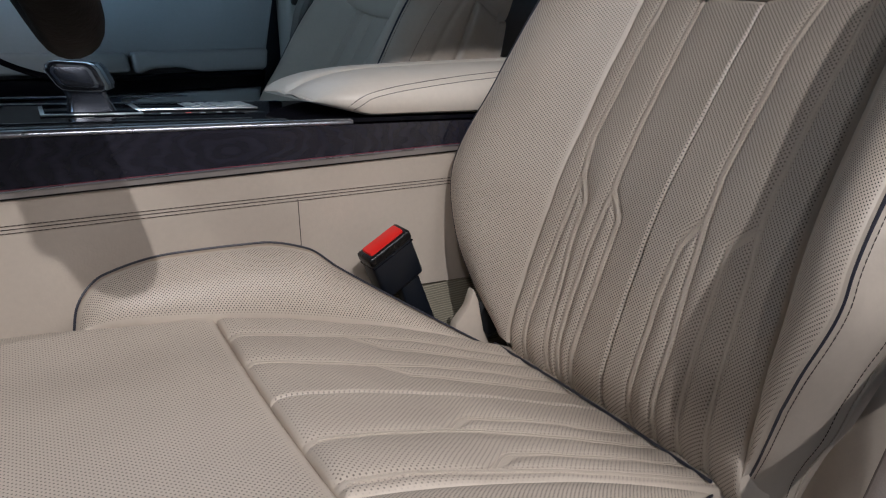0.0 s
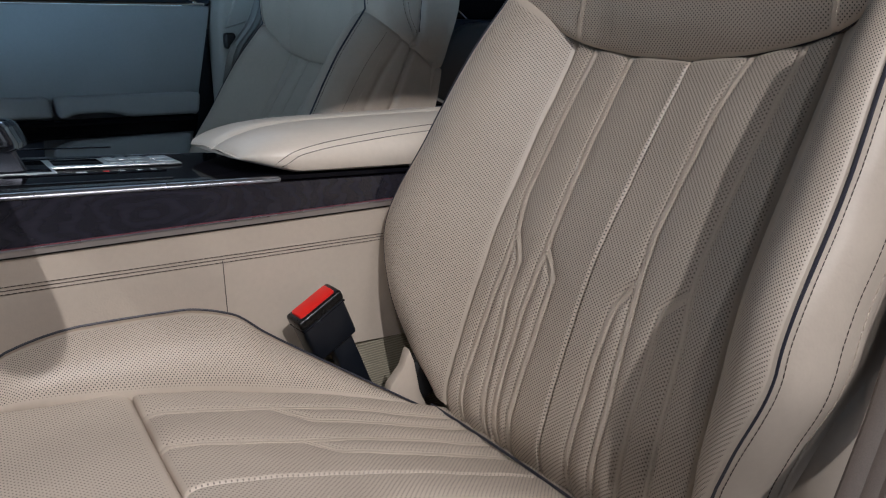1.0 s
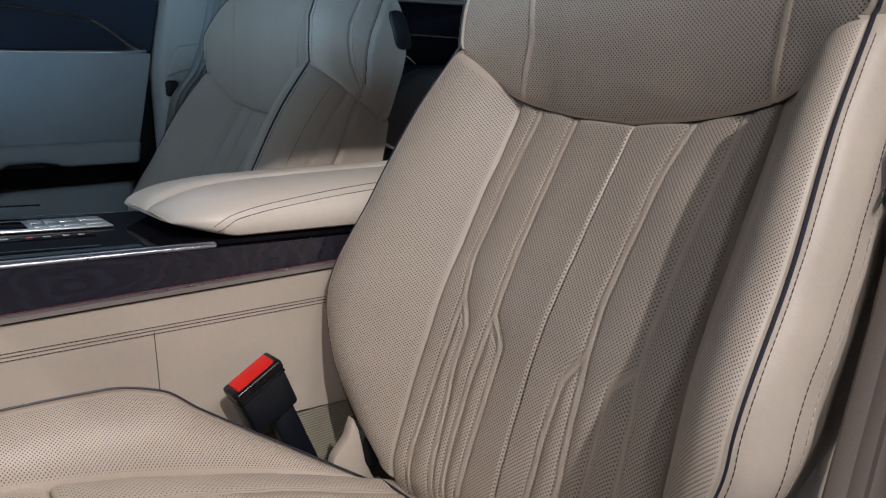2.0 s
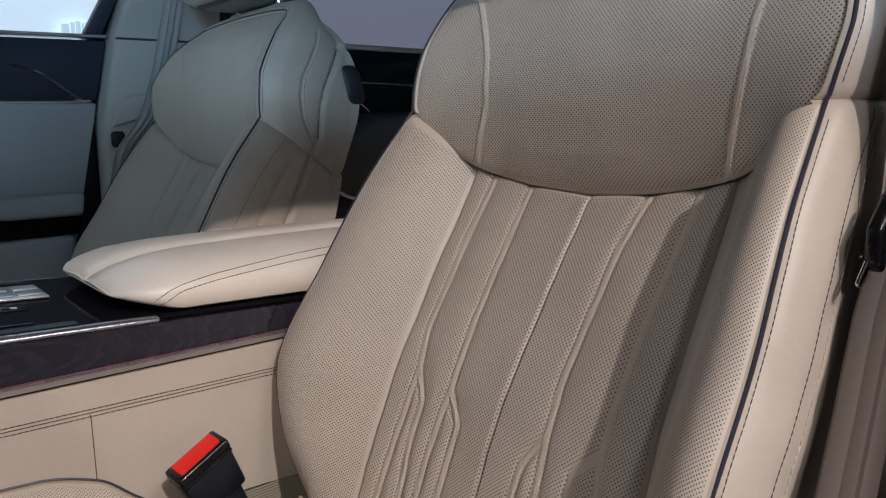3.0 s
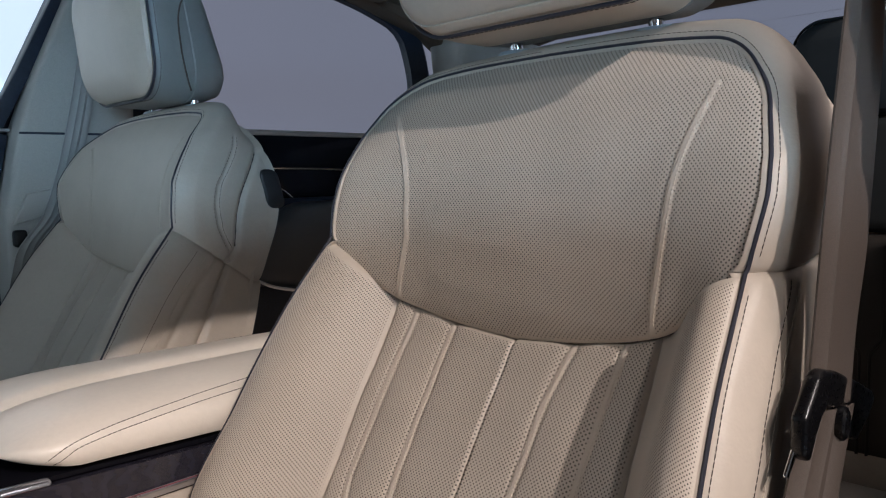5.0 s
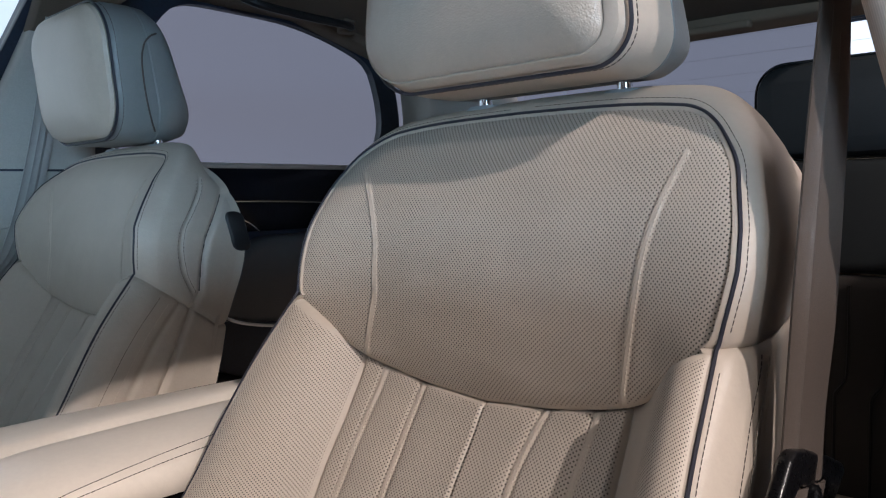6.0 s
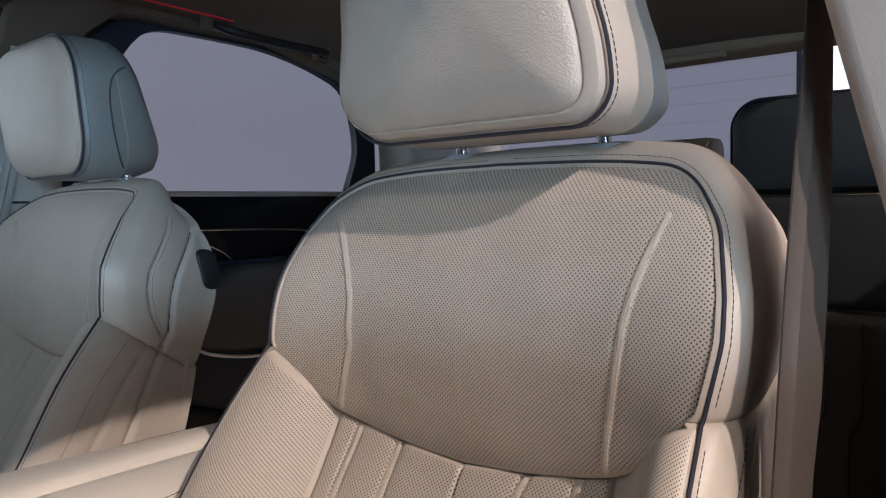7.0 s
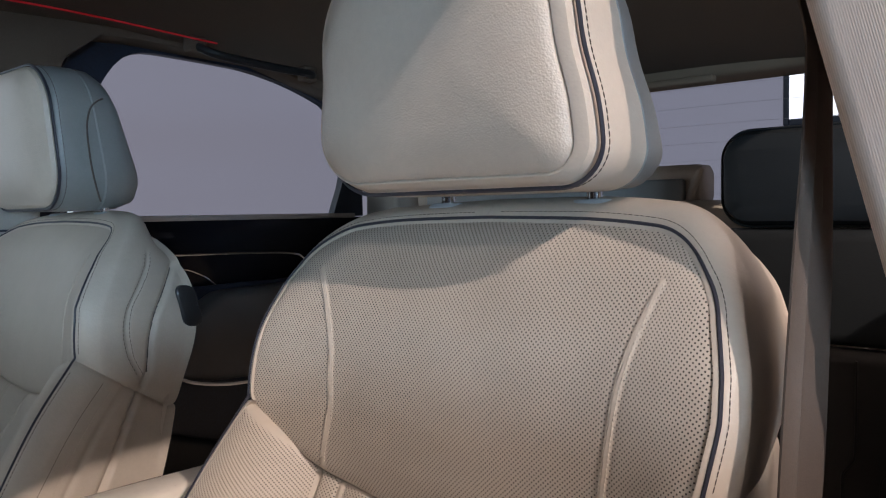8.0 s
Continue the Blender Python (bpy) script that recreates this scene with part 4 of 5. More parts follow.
def make_cushion(seat, M_PERF, M_SIDE):
    cu = new("cushion")
    cu.parent = seat
    x, u = np.meshgrid(np.linspace(0.160, 0.475, 210), np.linspace(-0.152, 0.152, 200), indexing="ij")
    _, gap = cushion_lift(u, x)
    sheet("insert", cushion_point(u, x), M_PERF, cu, np.stack([u, x * 1.05], -1), fade(gap), "quilted perforated cream leather seat insert", back=(0, 0, -0.03))
    for rib in (C_A, C_A2, C_B, C_B2):
        for s in (1, -1):
            for off in (-0.0021, 0.0021):
                q = path([(a + off, b) for a, b in rib], 80)
                q = q[(q[:, 1] > 0.166) & (q[:, 1] < 0.462)]
                stitches("stitching", cushion_point(s * q[:, 0] - 0.012, q[:, 1], 0.0003), M_THREAD_LIGHT, cu, 0.0031, 0.0024, 0.00042)
    # thigh pad in front of the insert
    k, x = np.meshgrid(np.linspace(-1, 1, 120), np.linspace(-0.190, 0.159, 110), indexing="ij")
    hw = np.interp(x, [-0.19, -0.1, -0.03, 0.03, 0.08, 0.16], [0.225, 0.235, 0.228, 0.200, 0.168, 0.153])
    u = k * hw
    rim = np.minimum(hw - np.abs(u), 0.16 - x)
    drop = 0.024 * np.clip(np.abs(u) - 0.155, 0, 1) / 0.07 * (np.abs(u) > 0.155)
    z = cushion_z(x) + 0.006 * (np.abs(u) / 0.15) ** 2 - drop * np.abs(k) - np.maximum(0.007 * np.exp(-np.maximum(0.16 - x, 0) / 0.0045), 0.010 * np.exp(-(hw - np.abs(u)) / 0.008) * np.clip((0.14 - x) / 0.05, 0, 1))
    sheet("thigh_pad", np.stack([x, u, z], -1), M_PERF, cu, np.stack([u, x * 1.02], -1), fade(np.minimum(rim, 0.12 + x), 0.006, 0.01), "perforated cream leather thigh support", back=(0, 0, -0.06), flip=True)
    # side bolsters
    far = path([(0.045, 0.186, 0.585), (0.053, 0.190, 0.622), (0.077, 0.198, 0.645), (0.135, 0.199, 0.655), (0.215, 0.198, 0.653), (0.26, 0.196, 0.641), (0.29, 0.194, 0.617), (0.345, 0.186, 0.577), (0.439, 0.157, 0.513)], 130)
    for sgn, high in ((1, 1.0), (-1, 0.12)):
        rail = far.copy()
        base = cushion_z(rail[:, 0])
        rail[:, 2] = base + (rail[:, 2] - base) * high
        if high < 1:
            rail[:, 1] += 0.02 * np.sin(np.linspace(0, np.pi, 130))
        sx = np.linspace(0.050, 0.440, 130)
        seam = np.stack([sx, np.interp(sx, [0.05, 0.10, 0.16, 0.44], [0.172, 0.160, 0.152, 0.152]), cushion_z(sx) + 0.002], 1)
        kk = np.linspace(0, 1, 50)
        g = seam[:, None, :] * (1 - kk)[None, :, None] + rail[:, None, :] * kk[None, :, None]
        width = np.linalg.norm(rail - seam, axis=1)[:, None]
        bulge = np.sin(np.pi * kk ** 0.8)[None, :] * width * 0.16
        d = np.minimum(kk, 1 - kk)[None, :] * width
        bulge = bulge - 0.004 * np.exp(-d / 0.004)
        p = np.stack([g[..., 0], sgn * (g[..., 1] - bulge * 0.5), g[..., 2] + bulge * 0.85], -1)
        sheet("bolster", p, M_SIDE, cu, np.stack([kk[None, :] * width * 1.28, g[..., 0] * 1.05 * 1.28], -1), fade(d, 0.005, 0.008), "perforated cream leather seat bolster", flip=sgn > 0)
        tube("piping", [(a, sgn * (b + 0.0008), c + 0.0002) for a, b, c in rail], 0.0011, M_PIPING, cu, "dark navy piping")
        th = np.linspace(0, 1, 16)
        fall = np.stack([rail[:, 0][:, None] + 0 * th, sgn * (rail[:, 1][:, None] + 0.014 * np.sin(np.pi * np.minimum(1, th * 1.4))[None, :]), rail[:, 2][:, None] * (1 - th ** 1.3)[None, :] + 0.40 * (th ** 1.3)[None, :]], -1)
        fall[..., 2] = np.minimum(fall[..., 2], rail[:, 2][:, None])
        sheet("side_panel", fall, M_LEATHER, cu, label="smooth cream leather cushion side", flip=sgn < 0)
        j = 1
        stitches("stitching", fall[6:-6, j] + np.array([0, sgn * 0.0008, 0]), M_THREAD, cu, 0.0058, 0.0050, 0.0005)
    tube("seam_welt", [(0.4560 - 0.010 * (u_ / 0.15) ** 2, float(u_), 0.5105 + 0.006 * (u_ / 0.15) ** 2) for u_ in np.linspace(-0.150, 0.150, 120)], 0.0014, M_PIPING, cu, "dark seam at the back of the cushion")
    part("core", prism([(-0.17, 0.36), (-0.15, 0.47), (0.05, 0.55), (0.16, 0.555), (0.30, 0.525), (0.47, 0.47), (0.47, 0.36)], "y", -0.18, 0.18, 0.01), M_LEATHER, cu)
    return cu


def make_headrest(seat, fancy):
    hr = new("headrest")
    hr.parent = seat
    CORNER = 0.058 if fancy else 0.042
    FOOT = 1.219 if fancy else 1.2225

    def rim(grow, n=14, shift=0.0):
        """The headrest's rim: broad above its lower corners, narrower and rounder towards the top."""
        w, h = 0.248 + 2 * grow, 0.190 + 2 * grow
        low = max(CORNER + grow, 0.006)
        if fancy:
            return [(u * (1.0 + 0.10 * (z - 1.22)), z) for u, z in rounded(w, h, low, n, shift - 0.003, FOOT)]
        high = max(0.082 + grow, 0.008)
        pts = []
        for sx, sz, a0, r in ((1, 1, 0, high), (-1, 1, 90, high), (-1, -1, 180, max(low - 0.012, 0.006)), (1, -1, 270, low + 0.006)):
            r = min(r, 0.42 * h)
            for k in range(n + 1):
                a = radians(a0 + 90 * k / n)
                pts.append((sx * (w / 2 - r) + r * math.cos(a), FOOT + sz * (h / 2 - r) + r * math.sin(a)))
        # straight sides need points of their own to follow the waist
        dense = []
        for p_, q_ in zip(pts, pts[1:] + pts[:1]):
            steps = 12 if p_ in (pts[2 * n + 1], pts[4 * n + 3]) else 1
            dense += [(p_[0] + (q_[0] - p_[0]) * k / steps, p_[1] + (q_[1] - p_[1]) * k / steps) for k in range(steps)]
        return [(u * (0.965 + 0.108 / (1 + math.exp((z - 1.202) / 0.013))) + shift - 0.003, z) for u, z in dense]

    def outline(grow, x, n=14):
        return [(x - 0.09 * (z - 1.13), u, z) for u, z in rim(grow, n)]

    def lean(ring, dx, squash):
        return [(x + dx - 0.22 * squash * (z - 1.13), u, z) for x, u, z in ring]

    # front pad, domed, with an inner panel line
    rings = []
    plain_pad = ((-0.002, 0.642), (-0.001, 0.640), (-0.003, 0.6345), (-0.0070, 0.6305), (-0.0120, 0.6275), (-0.0180, 0.6245), (-0.030, 0.6210), (-0.045, 0.6185), (-0.07, 0.6165), (-0.088, 0.616))
    for g, x in plain_pad if fancy else ((-0.002, 0.642), (-0.001, 0.640), (-0.003, 0.6345), (-0.0062, 0.6312), (-0.0070, 0.6314), (-0.0076, 0.6322), (-0.0082, 0.6328), (-0.0088, 0.6314), (-0.0100, 0.6296), (-0.0165, 0.6256), (-0.030, 0.6210), (-0.045, 0.6185), (-0.07, 0.6165), (-0.088, 0.616)):
        pts = rim(g, 14, 0.0055 * float(np.clip((-g - 0.003) / 0.004, 0, 1)))
        rings.append([(x - 0.09 * (z - 1.13), u, z) for u, z in pts])
    if fancy:
        part("pad", skin(rings[::-1]), M_GRAINED, hr, "grained cream leather headrest pad")
    else:
        part("pad", skin(rings[6:][::-1]), M_GRAINED, hr, "grained cream leather headrest pad")
        part("pad_border", skin(rings[:7], caps=False), M_LEATHER, hr, "smooth cream leather border")
    tube("piping", outline(0.0022, 0.6425) + outline(0.0022, 0.6425)[:1], 0.0017, M_PIPING, hr, "dark navy piping")
    side = [outline(-0.003, 0.644), outline(0.001, 0.648), outline(0.003, 0.655), outline(0.004, 0.672), lean(outline(0.004, 0.704), 0, 0.3)]
    # far seat's cream band is coloured grey to carry its shade
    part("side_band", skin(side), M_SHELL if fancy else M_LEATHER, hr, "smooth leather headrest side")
    if fancy:
        for sgn in (1, -1):
            q = path([(0.698, 1.272), (0.690, 1.268), (0.679, 1.254), (0.675, 1.231), (0.678, 1.190), (0.686, 1.146), (0.690, 1.132)], 50)
            tube("seam", [(x, sgn * 0.1288 * (1 + 0.10 * (z - 1.22)) - 0.003, z) for x, z in q], 0.0013, M_THREAD, hr, "dark seam of the rear cover")
    back = [lean(outline(0.002, 0.7045), 0, 0.3), lean(outline(0.004, 0.707), 0, 0.32), lean(outline(0.002, 0.735), 0, 0.6), lean(outline(-0.006, 0.758), 0, 0.9), lean(outline(-0.020, 0.770), 0, 1.0), lean(outline(-0.06, 0.776), 0, 1.0)]
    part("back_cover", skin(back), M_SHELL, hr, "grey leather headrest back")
    ring = outline(0.0022, 0.6515)
    stitches("stitching", ring + ring[:1], M_THREAD, hr, 0.0052, 0.0044, 0.0005)
    for u in ((-0.082, 0.068) if fancy else (-0.088, 0.060)):
        tube("post", [(0.722, u, 1.085), (0.716, u, 1.15)], 0.0062, M_CHROME, hr, "chrome headrest post", 14)
        bm = skin([[(0.722 + px, u + py, z) for px, py in rounded(w, w * 1.35, w * 0.45, 5)] for w, z in ((0.032, 1.100), (0.032, 1.1145), (0.027, 1.1175), (0.016, 1.118))])
        part("post_collar", bm, M_GREY_LEATHER, hr, "grey plastic post collar")
    return hr


def make_seat(label, at, leather_kind, fancy=False):
    seat = thing("front_seat", label, "car seat", "front seats", at=at)
    make_backrest(seat, leather_kind, fancy)
    make_cushion(seat, leather_kind if fancy else M_PERF_SEAT, leather_kind)
    make_headrest(seat, fancy)
    base = part("base", prism([(-0.10, 0.27), (-0.08, 0.38), (0.46, 0.38), (0.50, 0.30), (0.50, 0.27)], "y", -0.20, 0.20, 0.015), M_BLACK, seat, "black plastic seat base")
    for u in (-0.17, 0.17):
        part("rail", rbox(-0.16, 0.56, u - 0.02, u + 0.02, 0.25, 0.275, 0.004), M_BLACK, seat, "black floor rail")
    part("recliner_cover", prism([(0.395, 0.40), (0.408, 0.515), (0.414, 0.535), (0.430, 0.552), (0.438, 0.572), (0.444, 0.556), (0.450, 0.52), (0.50, 0.40)], "y", 0.178, 0.192, 0.003), M_LEATHER, seat, "cream plastic recliner cover")
    part("recliner_knob", skin([[(0.459 + r * math.cos(a), y + 0.014, 0.533 + 1.5 * r * math.sin(a)) for a in [2 * math.pi * i / 20 for i in range(20)]] for r, y in ((0.013, 0.165), (0.017, 0.17), (0.017, 0.185), (0.013, 0.19))]), M_BLACK, seat, "black recliner joint")
    return seat


make_seat("cream perforated leather car seat with dark piping", (0, SEAT_Y, 0), M_PERF)
make_seat("smooth cream leather car seat beyond the centre console", (-0.012, 1.306, 0), M_SOFT, True)


# ---- centre console ----
def con_y(x):
    return 0.784 + 0.06 * (x - 0.3)


def top_z(x):
    return 0.7705 - 0.047 * x


def band(name, z0, z1, off, material, parent, x0=-0.55, x1=0.95, label="", bevel=0.0015, depth=0.02):
    """A strip along both sides of the console, between two heights."""
    for s in (1, -1):
        bm = bmesh.new()
        rows = []
        for x in np.linspace(x0, x1, 16):
            y = con_y(x) - off
            y, yi = (y, y + depth) if s == 1 else (2 * MID - y, 2 * MID - y - depth)
            rows.append([(x, y, z0(x)), (x, y, z1(x)), (x, yi, z1(x)), (x, yi, z0(x))])
        bm = skin(rows)
        part(name, bm, material, parent, label, smooth=False)


console = thing("centre_console", "centre console with dark wood sides and cream leather lower panels", "centre console", at=(0, 0, 0))
part("body", prism([(-0.55, 0.26), (0.95, 0.26), (0.95, 0.70), (-0.55, 0.755)], "y", 0.83, 2 * MID - 0.83, 0.004), M_BLACK, console)
band("carpet_side", lambda x: 0.26, lambda x: 0.560 - 0.06 * (x - 0.35), -0.004, M_CARPET, console, label="beige woven carpet side", depth=0.06)
band("leather_side", lambda x: 0.561 - 0.06 * (x - 0.35), lambda x: 0.7140 - 0.010 * x, 0.0, M_LEATHER, console, label="cream leather side panel", depth=0.05)
band("metal_trim", lambda x: 0.7143 - 0.010 * x, lambda x: 0.7210 - 0.009 * x, 0.004, M_BRUSHED, console, label="brushed bronze trim strip", depth=0.05)
# black strip draws the thin shadow in the joint under the trim
band("trim_gap", lambda x: 0.7122 - 0.010 * x, lambda x: 0.71425 - 0.010 * x, 0.0012, M_BLACK, console, label="dark strip for the shaded joint below the trim strip", depth=0.006)
# brighter strip put in as the trim's highlight
band("trim_line", lambda x: 0.7196 - 0.009 * x, lambda x: 0.7209 - 0.009 * x, 0.0052, M_EDGE, console, label="thin bright strip for the highlight on the trim", depth=0.004)
band("wood_side", lambda x: 0.7213 - 0.009 * x, lambda x: top_z(x) - 0.0057, 0.001, M_WOOD, console, label="dark glossy figured wood side", depth=0.05)
for s_ in (1, -1):
    edge_y = [(x, con_y(x) if s_ == 1 else 2 * MID - con_y(x)) for x in np.linspace(-0.55, 0.336, 40)]
    bead = [[(x, y + s_ * dy, top_z(x) + dz) for dy, dz in ((0.006, -0.0056), (-0.0006, -0.0056), (-0.0022, -0.0050), (-0.0030, -0.0038), (-0.0028, -0.0024), (-0.0016, -0.0010), (0.0004, 0.0), (0.0030, 0.0005), (0.006, 0.0003))] for x, y in edge_y]
    x, y = edge_y[-1]
    for g, dx in ((0.9, 0.0015), (0.6, 0.003), (0.2, 0.0036)):
        bead.append([(x + dx, y + s_ * 0.002 + g * (p_[1] - y - s_ * 0.002), top_z(x) - 0.0028 + g * (p_[2] - top_z(x) + 0.0028)) for p_ in bead[39]])
    part("chrome_edge", skin(bead), M_EDGE, console, "rounded chrome edge line")
part("top_plate", skin([[(x, con_y(x) + 0.006, top_z(x) - 0.004), (x, con_y(x) + 0.006, top_z(x)), (x, 2 * MID - con_y(x) - 0.006, top_z(x)), (x, 2 * MID - con_y(x) - 0.006, top_z(x) - 0.004)] for x in np.linspace(-0.55, 0.62, 14)]), M_GLOSS, console, "glossy black top plate", smooth=False)
# slate strips put in for the reflection along the plate's edges
for s_ in (1, -1):
    strip_rows = []
    for x in np.linspace(-0.45, 0.272, 10):
        ys = [con_y(x) + dy if s_ == 1 else 2 * MID - con_y(x) - dy for dy in (0.011, 0.026)]
        strip_rows.append([(x, ys[0], top_z(x) + 0.0001), (x, ys[0], top_z(x) + 0.0008), (x, ys[1], top_z(x) + 0.0008), (x, ys[1], top_z(x) + 0.0001)])
    part("inset_strip", skin(strip_rows), M_SLATE, console, "slate strip for the reflection along the edge", smooth=False)
xs_ = np.linspace(-0.5, 0.62, 60)
tube("edge_light", [(x, con_y(x) - 0.0043, 0.7214 - 0.009 * x) for x in xs_], 0.0005, M_EDGE_LIGHT, console, "thin glowing red line below the wood", 6)
for dz in (0.0, -0.0065):
    stitches("stitching", [(x, con_y(x) - 0.0006, 0.6905 - 0.027 * x + dz) for x in xs_], M_THREAD, console, 0.0050, 0.0048, 0.00038)
tube("panel_seam", [(x, con_y(x) - 0.0002, 0.6872 - 0.027 * x) for x in xs_], 0.0004, M_THREAD, console)
tube("panel_seam", [(0.272, con_y(0.272) + 0.0001, 0.678 - 0.0095 * k) for k in range(12)], 0.0005, M_THREAD, console, "thin joint in the leather")
for yy, ww in ((1.155, 0.004), (0.812, 0.0025)):
    part("inlay_line", skin([[(x, yy - ww / 2, top_z(x) + 0.0002), (x, yy - ww / 2, top_z(x) + 0.0022), (x, yy + ww / 2, top_z(x) + 0.0022), (x, yy + ww / 2, top_z(x) + 0.0002)] for x in np.linspace(-0.4, 0.24, 6)]), M_CHROME, console, "thin chrome inlay", smooth=False)

# switch panel on the top plate
panel = thing("switch_panel", "silver switch panel let into the console top", "switch panel")


def on_top(x0, x1, y0, y1, h0, h1, b=0.001):
    bm = rbox(x0, x1, y0, y1, h0, h1, b, 2)
    for v in bm.verts:
        v.co.z += top_z(v.co.x)
    return bm


part("plate", on_top(0.142, 0.278, 0.928, 1.002, 0.0003, 0.003, 0.0014), M_SATIN, panel)
part("display", on_top(0.150, 0.198, 0.938, 0.992, 0.0031, 0.0036, 0.0002), M_GLOSS, panel, "small black display")
for x0, x1 in ((0.204, 0.214), (0.218, 0.228), (0.232, 0.246), (0.252, 0.274)):
    for y0, y1 in ((0.936, 0.962), (0.967, 0.994)):
        part("switch", on_top(x0, x1, y0, y1, 0.0032, 0.0045, 0.0005), M_SATIN, panel)
for i, x0 in enumerate((0.12, 0.165, 0.19, 0.205, 0.222, 0.236)):
    part("symbol", on_top(x0, x0 + (0.010 if i < 2 else 0.006), 0.888, 0.896, 0.0003, 0.0012, 0.0003), M_RED if i == 2 else M_SATIN, panel, "small printed symbol")
part("switch_strip", on_top(0.10, 0.25, 0.880, 0.905, 0.0002, 0.0009, 0.0002), M_GLOSS, panel)

# gear selector
lever = thing("gear_selector", "black and chrome gear selector on the console", "gear lever")
part("slot_frame", on_top(0.052, 0.148, 0.890, 1.000, 0.0003, 0.0024, 0.001), M_SATIN, lever, "silver slot surround")
part("slot", on_top(0.056, 0.144, 0.895, 0.995, 0.0022, 0.0030, 0.0003), M_GLOSS, lever, "black slot")
part("stem", skin([[(cx + px, 0.927 + py, top_z(0.09) + h) for px, py in rounded(w, d, 0.006, 4)] for cx, w, d, h in ((0.101, 0.046, 0.046, 0.002), (0.100, 0.041, 0.042, 0.010), (0.098, 0.038, 0.040, 0.019), (0.096, 0.040, 0.042, 0.026))]), M_DARK_METAL, lever)


def head_ring(grow, y):
    base = [(0.0625, 0.8125), (0.0640, 0.8180), (0.0690, 0.8212), (0.075, 0.8215), (0.102, 0.8185), (0.108, 0.8160), (0.112, 0.8110), (0.1185, 0.7945), (0.118, 0.7895), (0.113, 0.7875), (0.083, 0.7905), (0.076, 0.7925), (0.0715, 0.7970)]
    cx, cz = 0.091, 0.805
    return [(cx + (x - cx) * grow + 0.30 * (y - 0.909), y, cz + (z - cz) * grow) for x, z in base]


part("head", skin([head_ring(g, y) for g, y in ((0.84, 0.902), (0.95, 0.904), (1.0, 0.909), (1.0, 0.942), (0.95, 0.952), (0.8, 0.958))]), M_LEVER, lever)
part("head_frame", skin([head_ring(g, y) for g, y in ((0.68, 0.9003), (0.76, 0.9006), (0.76, 0.9030), (0.68, 0.9030))]), M_CHROME, lever, "chrome surround")
part("head_inlay", skin([head_ring(g, y) for g, y in ((0.60, 0.8997), (0.645, 0.9002), (0.65, 0.9030))]), M_DARK_METAL, lever, "satin dark metal inlay")
part("head_rim", skin([head_ring(g, y) for g, y in ((0.955, 0.9035), (1.012, 0.9080), (1.012, 0.9105), (0.955, 0.9105))]), M_CHROME, lever, "thin chrome rim")
for lo, hi, m in ((0.912, 0.926, M_CHROME), (0.9275, 0.940, M_DARK_METAL)):
    ends = [head_ring(1.0, lo)[5:9], head_ring(1.0, hi)[5:9]]
    part("end_facet", skin([[(x + 0.0003, y, z) for x, y, z in e] + [(x - 0.004, y, z + 0.001) for x, y, z in e[::-1]] for e in ends]), m, lever, "bright metal facet on the end", smooth=False)
# glass-like rotary knob in front of the selector
knob = thing("rotary_knob", "faceted crystal and chrome rotary knob on the console", "knob")
part("dial", skin([[(-0.052 + r * math.cos(a), 0.868 + r * math.sin(a), top_z(-0.05) + h) for a in [2 * math.pi * i / 16 for i in range(16)]] for r, h in ((0.026, 0.0), (0.024, 0.016), (0.018, 0.022))]), M_CHROME, knob, smooth=False)
part("skirt", skin([[(-0.052 + r * math.cos(a), 0.868 + r * math.sin(a), top_z(-0.05) + h) for a in [2 * math.pi * i / 32 for i in range(32)]] for r, h in ((0.034, 0.0), (0.033, 0.004), (0.028, 0.005))]), M_GLOSS, knob)


# armrest lids
def arm_row(x, s):
    """One cross-section of a padded half; s = 1 is the half beside the driver."""
    f = np.clip((x - 0.308) / 0.055, 0, 1)
    y0 = con_y(x) + 0.001 + 0.055 * (1 - (1 - (1 - f) ** 2) ** 0.5)
    zb = top_z(x) + 0.0015 + 0.013 * (1 - f)
    zt = np.interp(x, [0.308, 0.311, 0.316, 0.323, 0.332, 0.345, 0.36, 0.39, 0.42, 0.50, 0.80], [0.26, 0.48, 0.58, 0.66, 0.735, 0.81, 0.88, 0.95, 0.98, 1.0, 1.01]) * 0.050 + top_z(0.45) + 0.0025
    zt = max(zt, zb + 0.004)
    h = zt - zb
    prof = [(MID - 0.001, zb), (y0 + 0.012, zb), (y0 + 0.004, zb + 0.06 * h), (y0 + 0.0005, zb + 0.20 * h), (y0, zb + 0.38 * h), (y0 + 0.0015, zb + 0.52 * h), (y0 + 0.0045, zb + 0.62 * h), (y0 + 0.0065, zb + 0.655 * h),
            (y0 + 0.014, zb + 0.76 * h), (y0 + 0.028, zb + 0.87 * h), (y0 + 0.048, zb + 0.95 * h), (y0 + 0.068, zb + 0.985 * h), (MID - 0.034, zb + 1.0 * h), (MID - 0.020, zb + 0.985 * h), (MID - 0.013, zb + 0.94 * h), (MID - 0.008, zb + 0.85 * h), (MID - 0.001, zb + 0.76 * h)]
    return [(x, min(y, MID - 0.001) if s == 1 else 2 * MID - min(y, MID - 0.001), z) for y, z in prof]


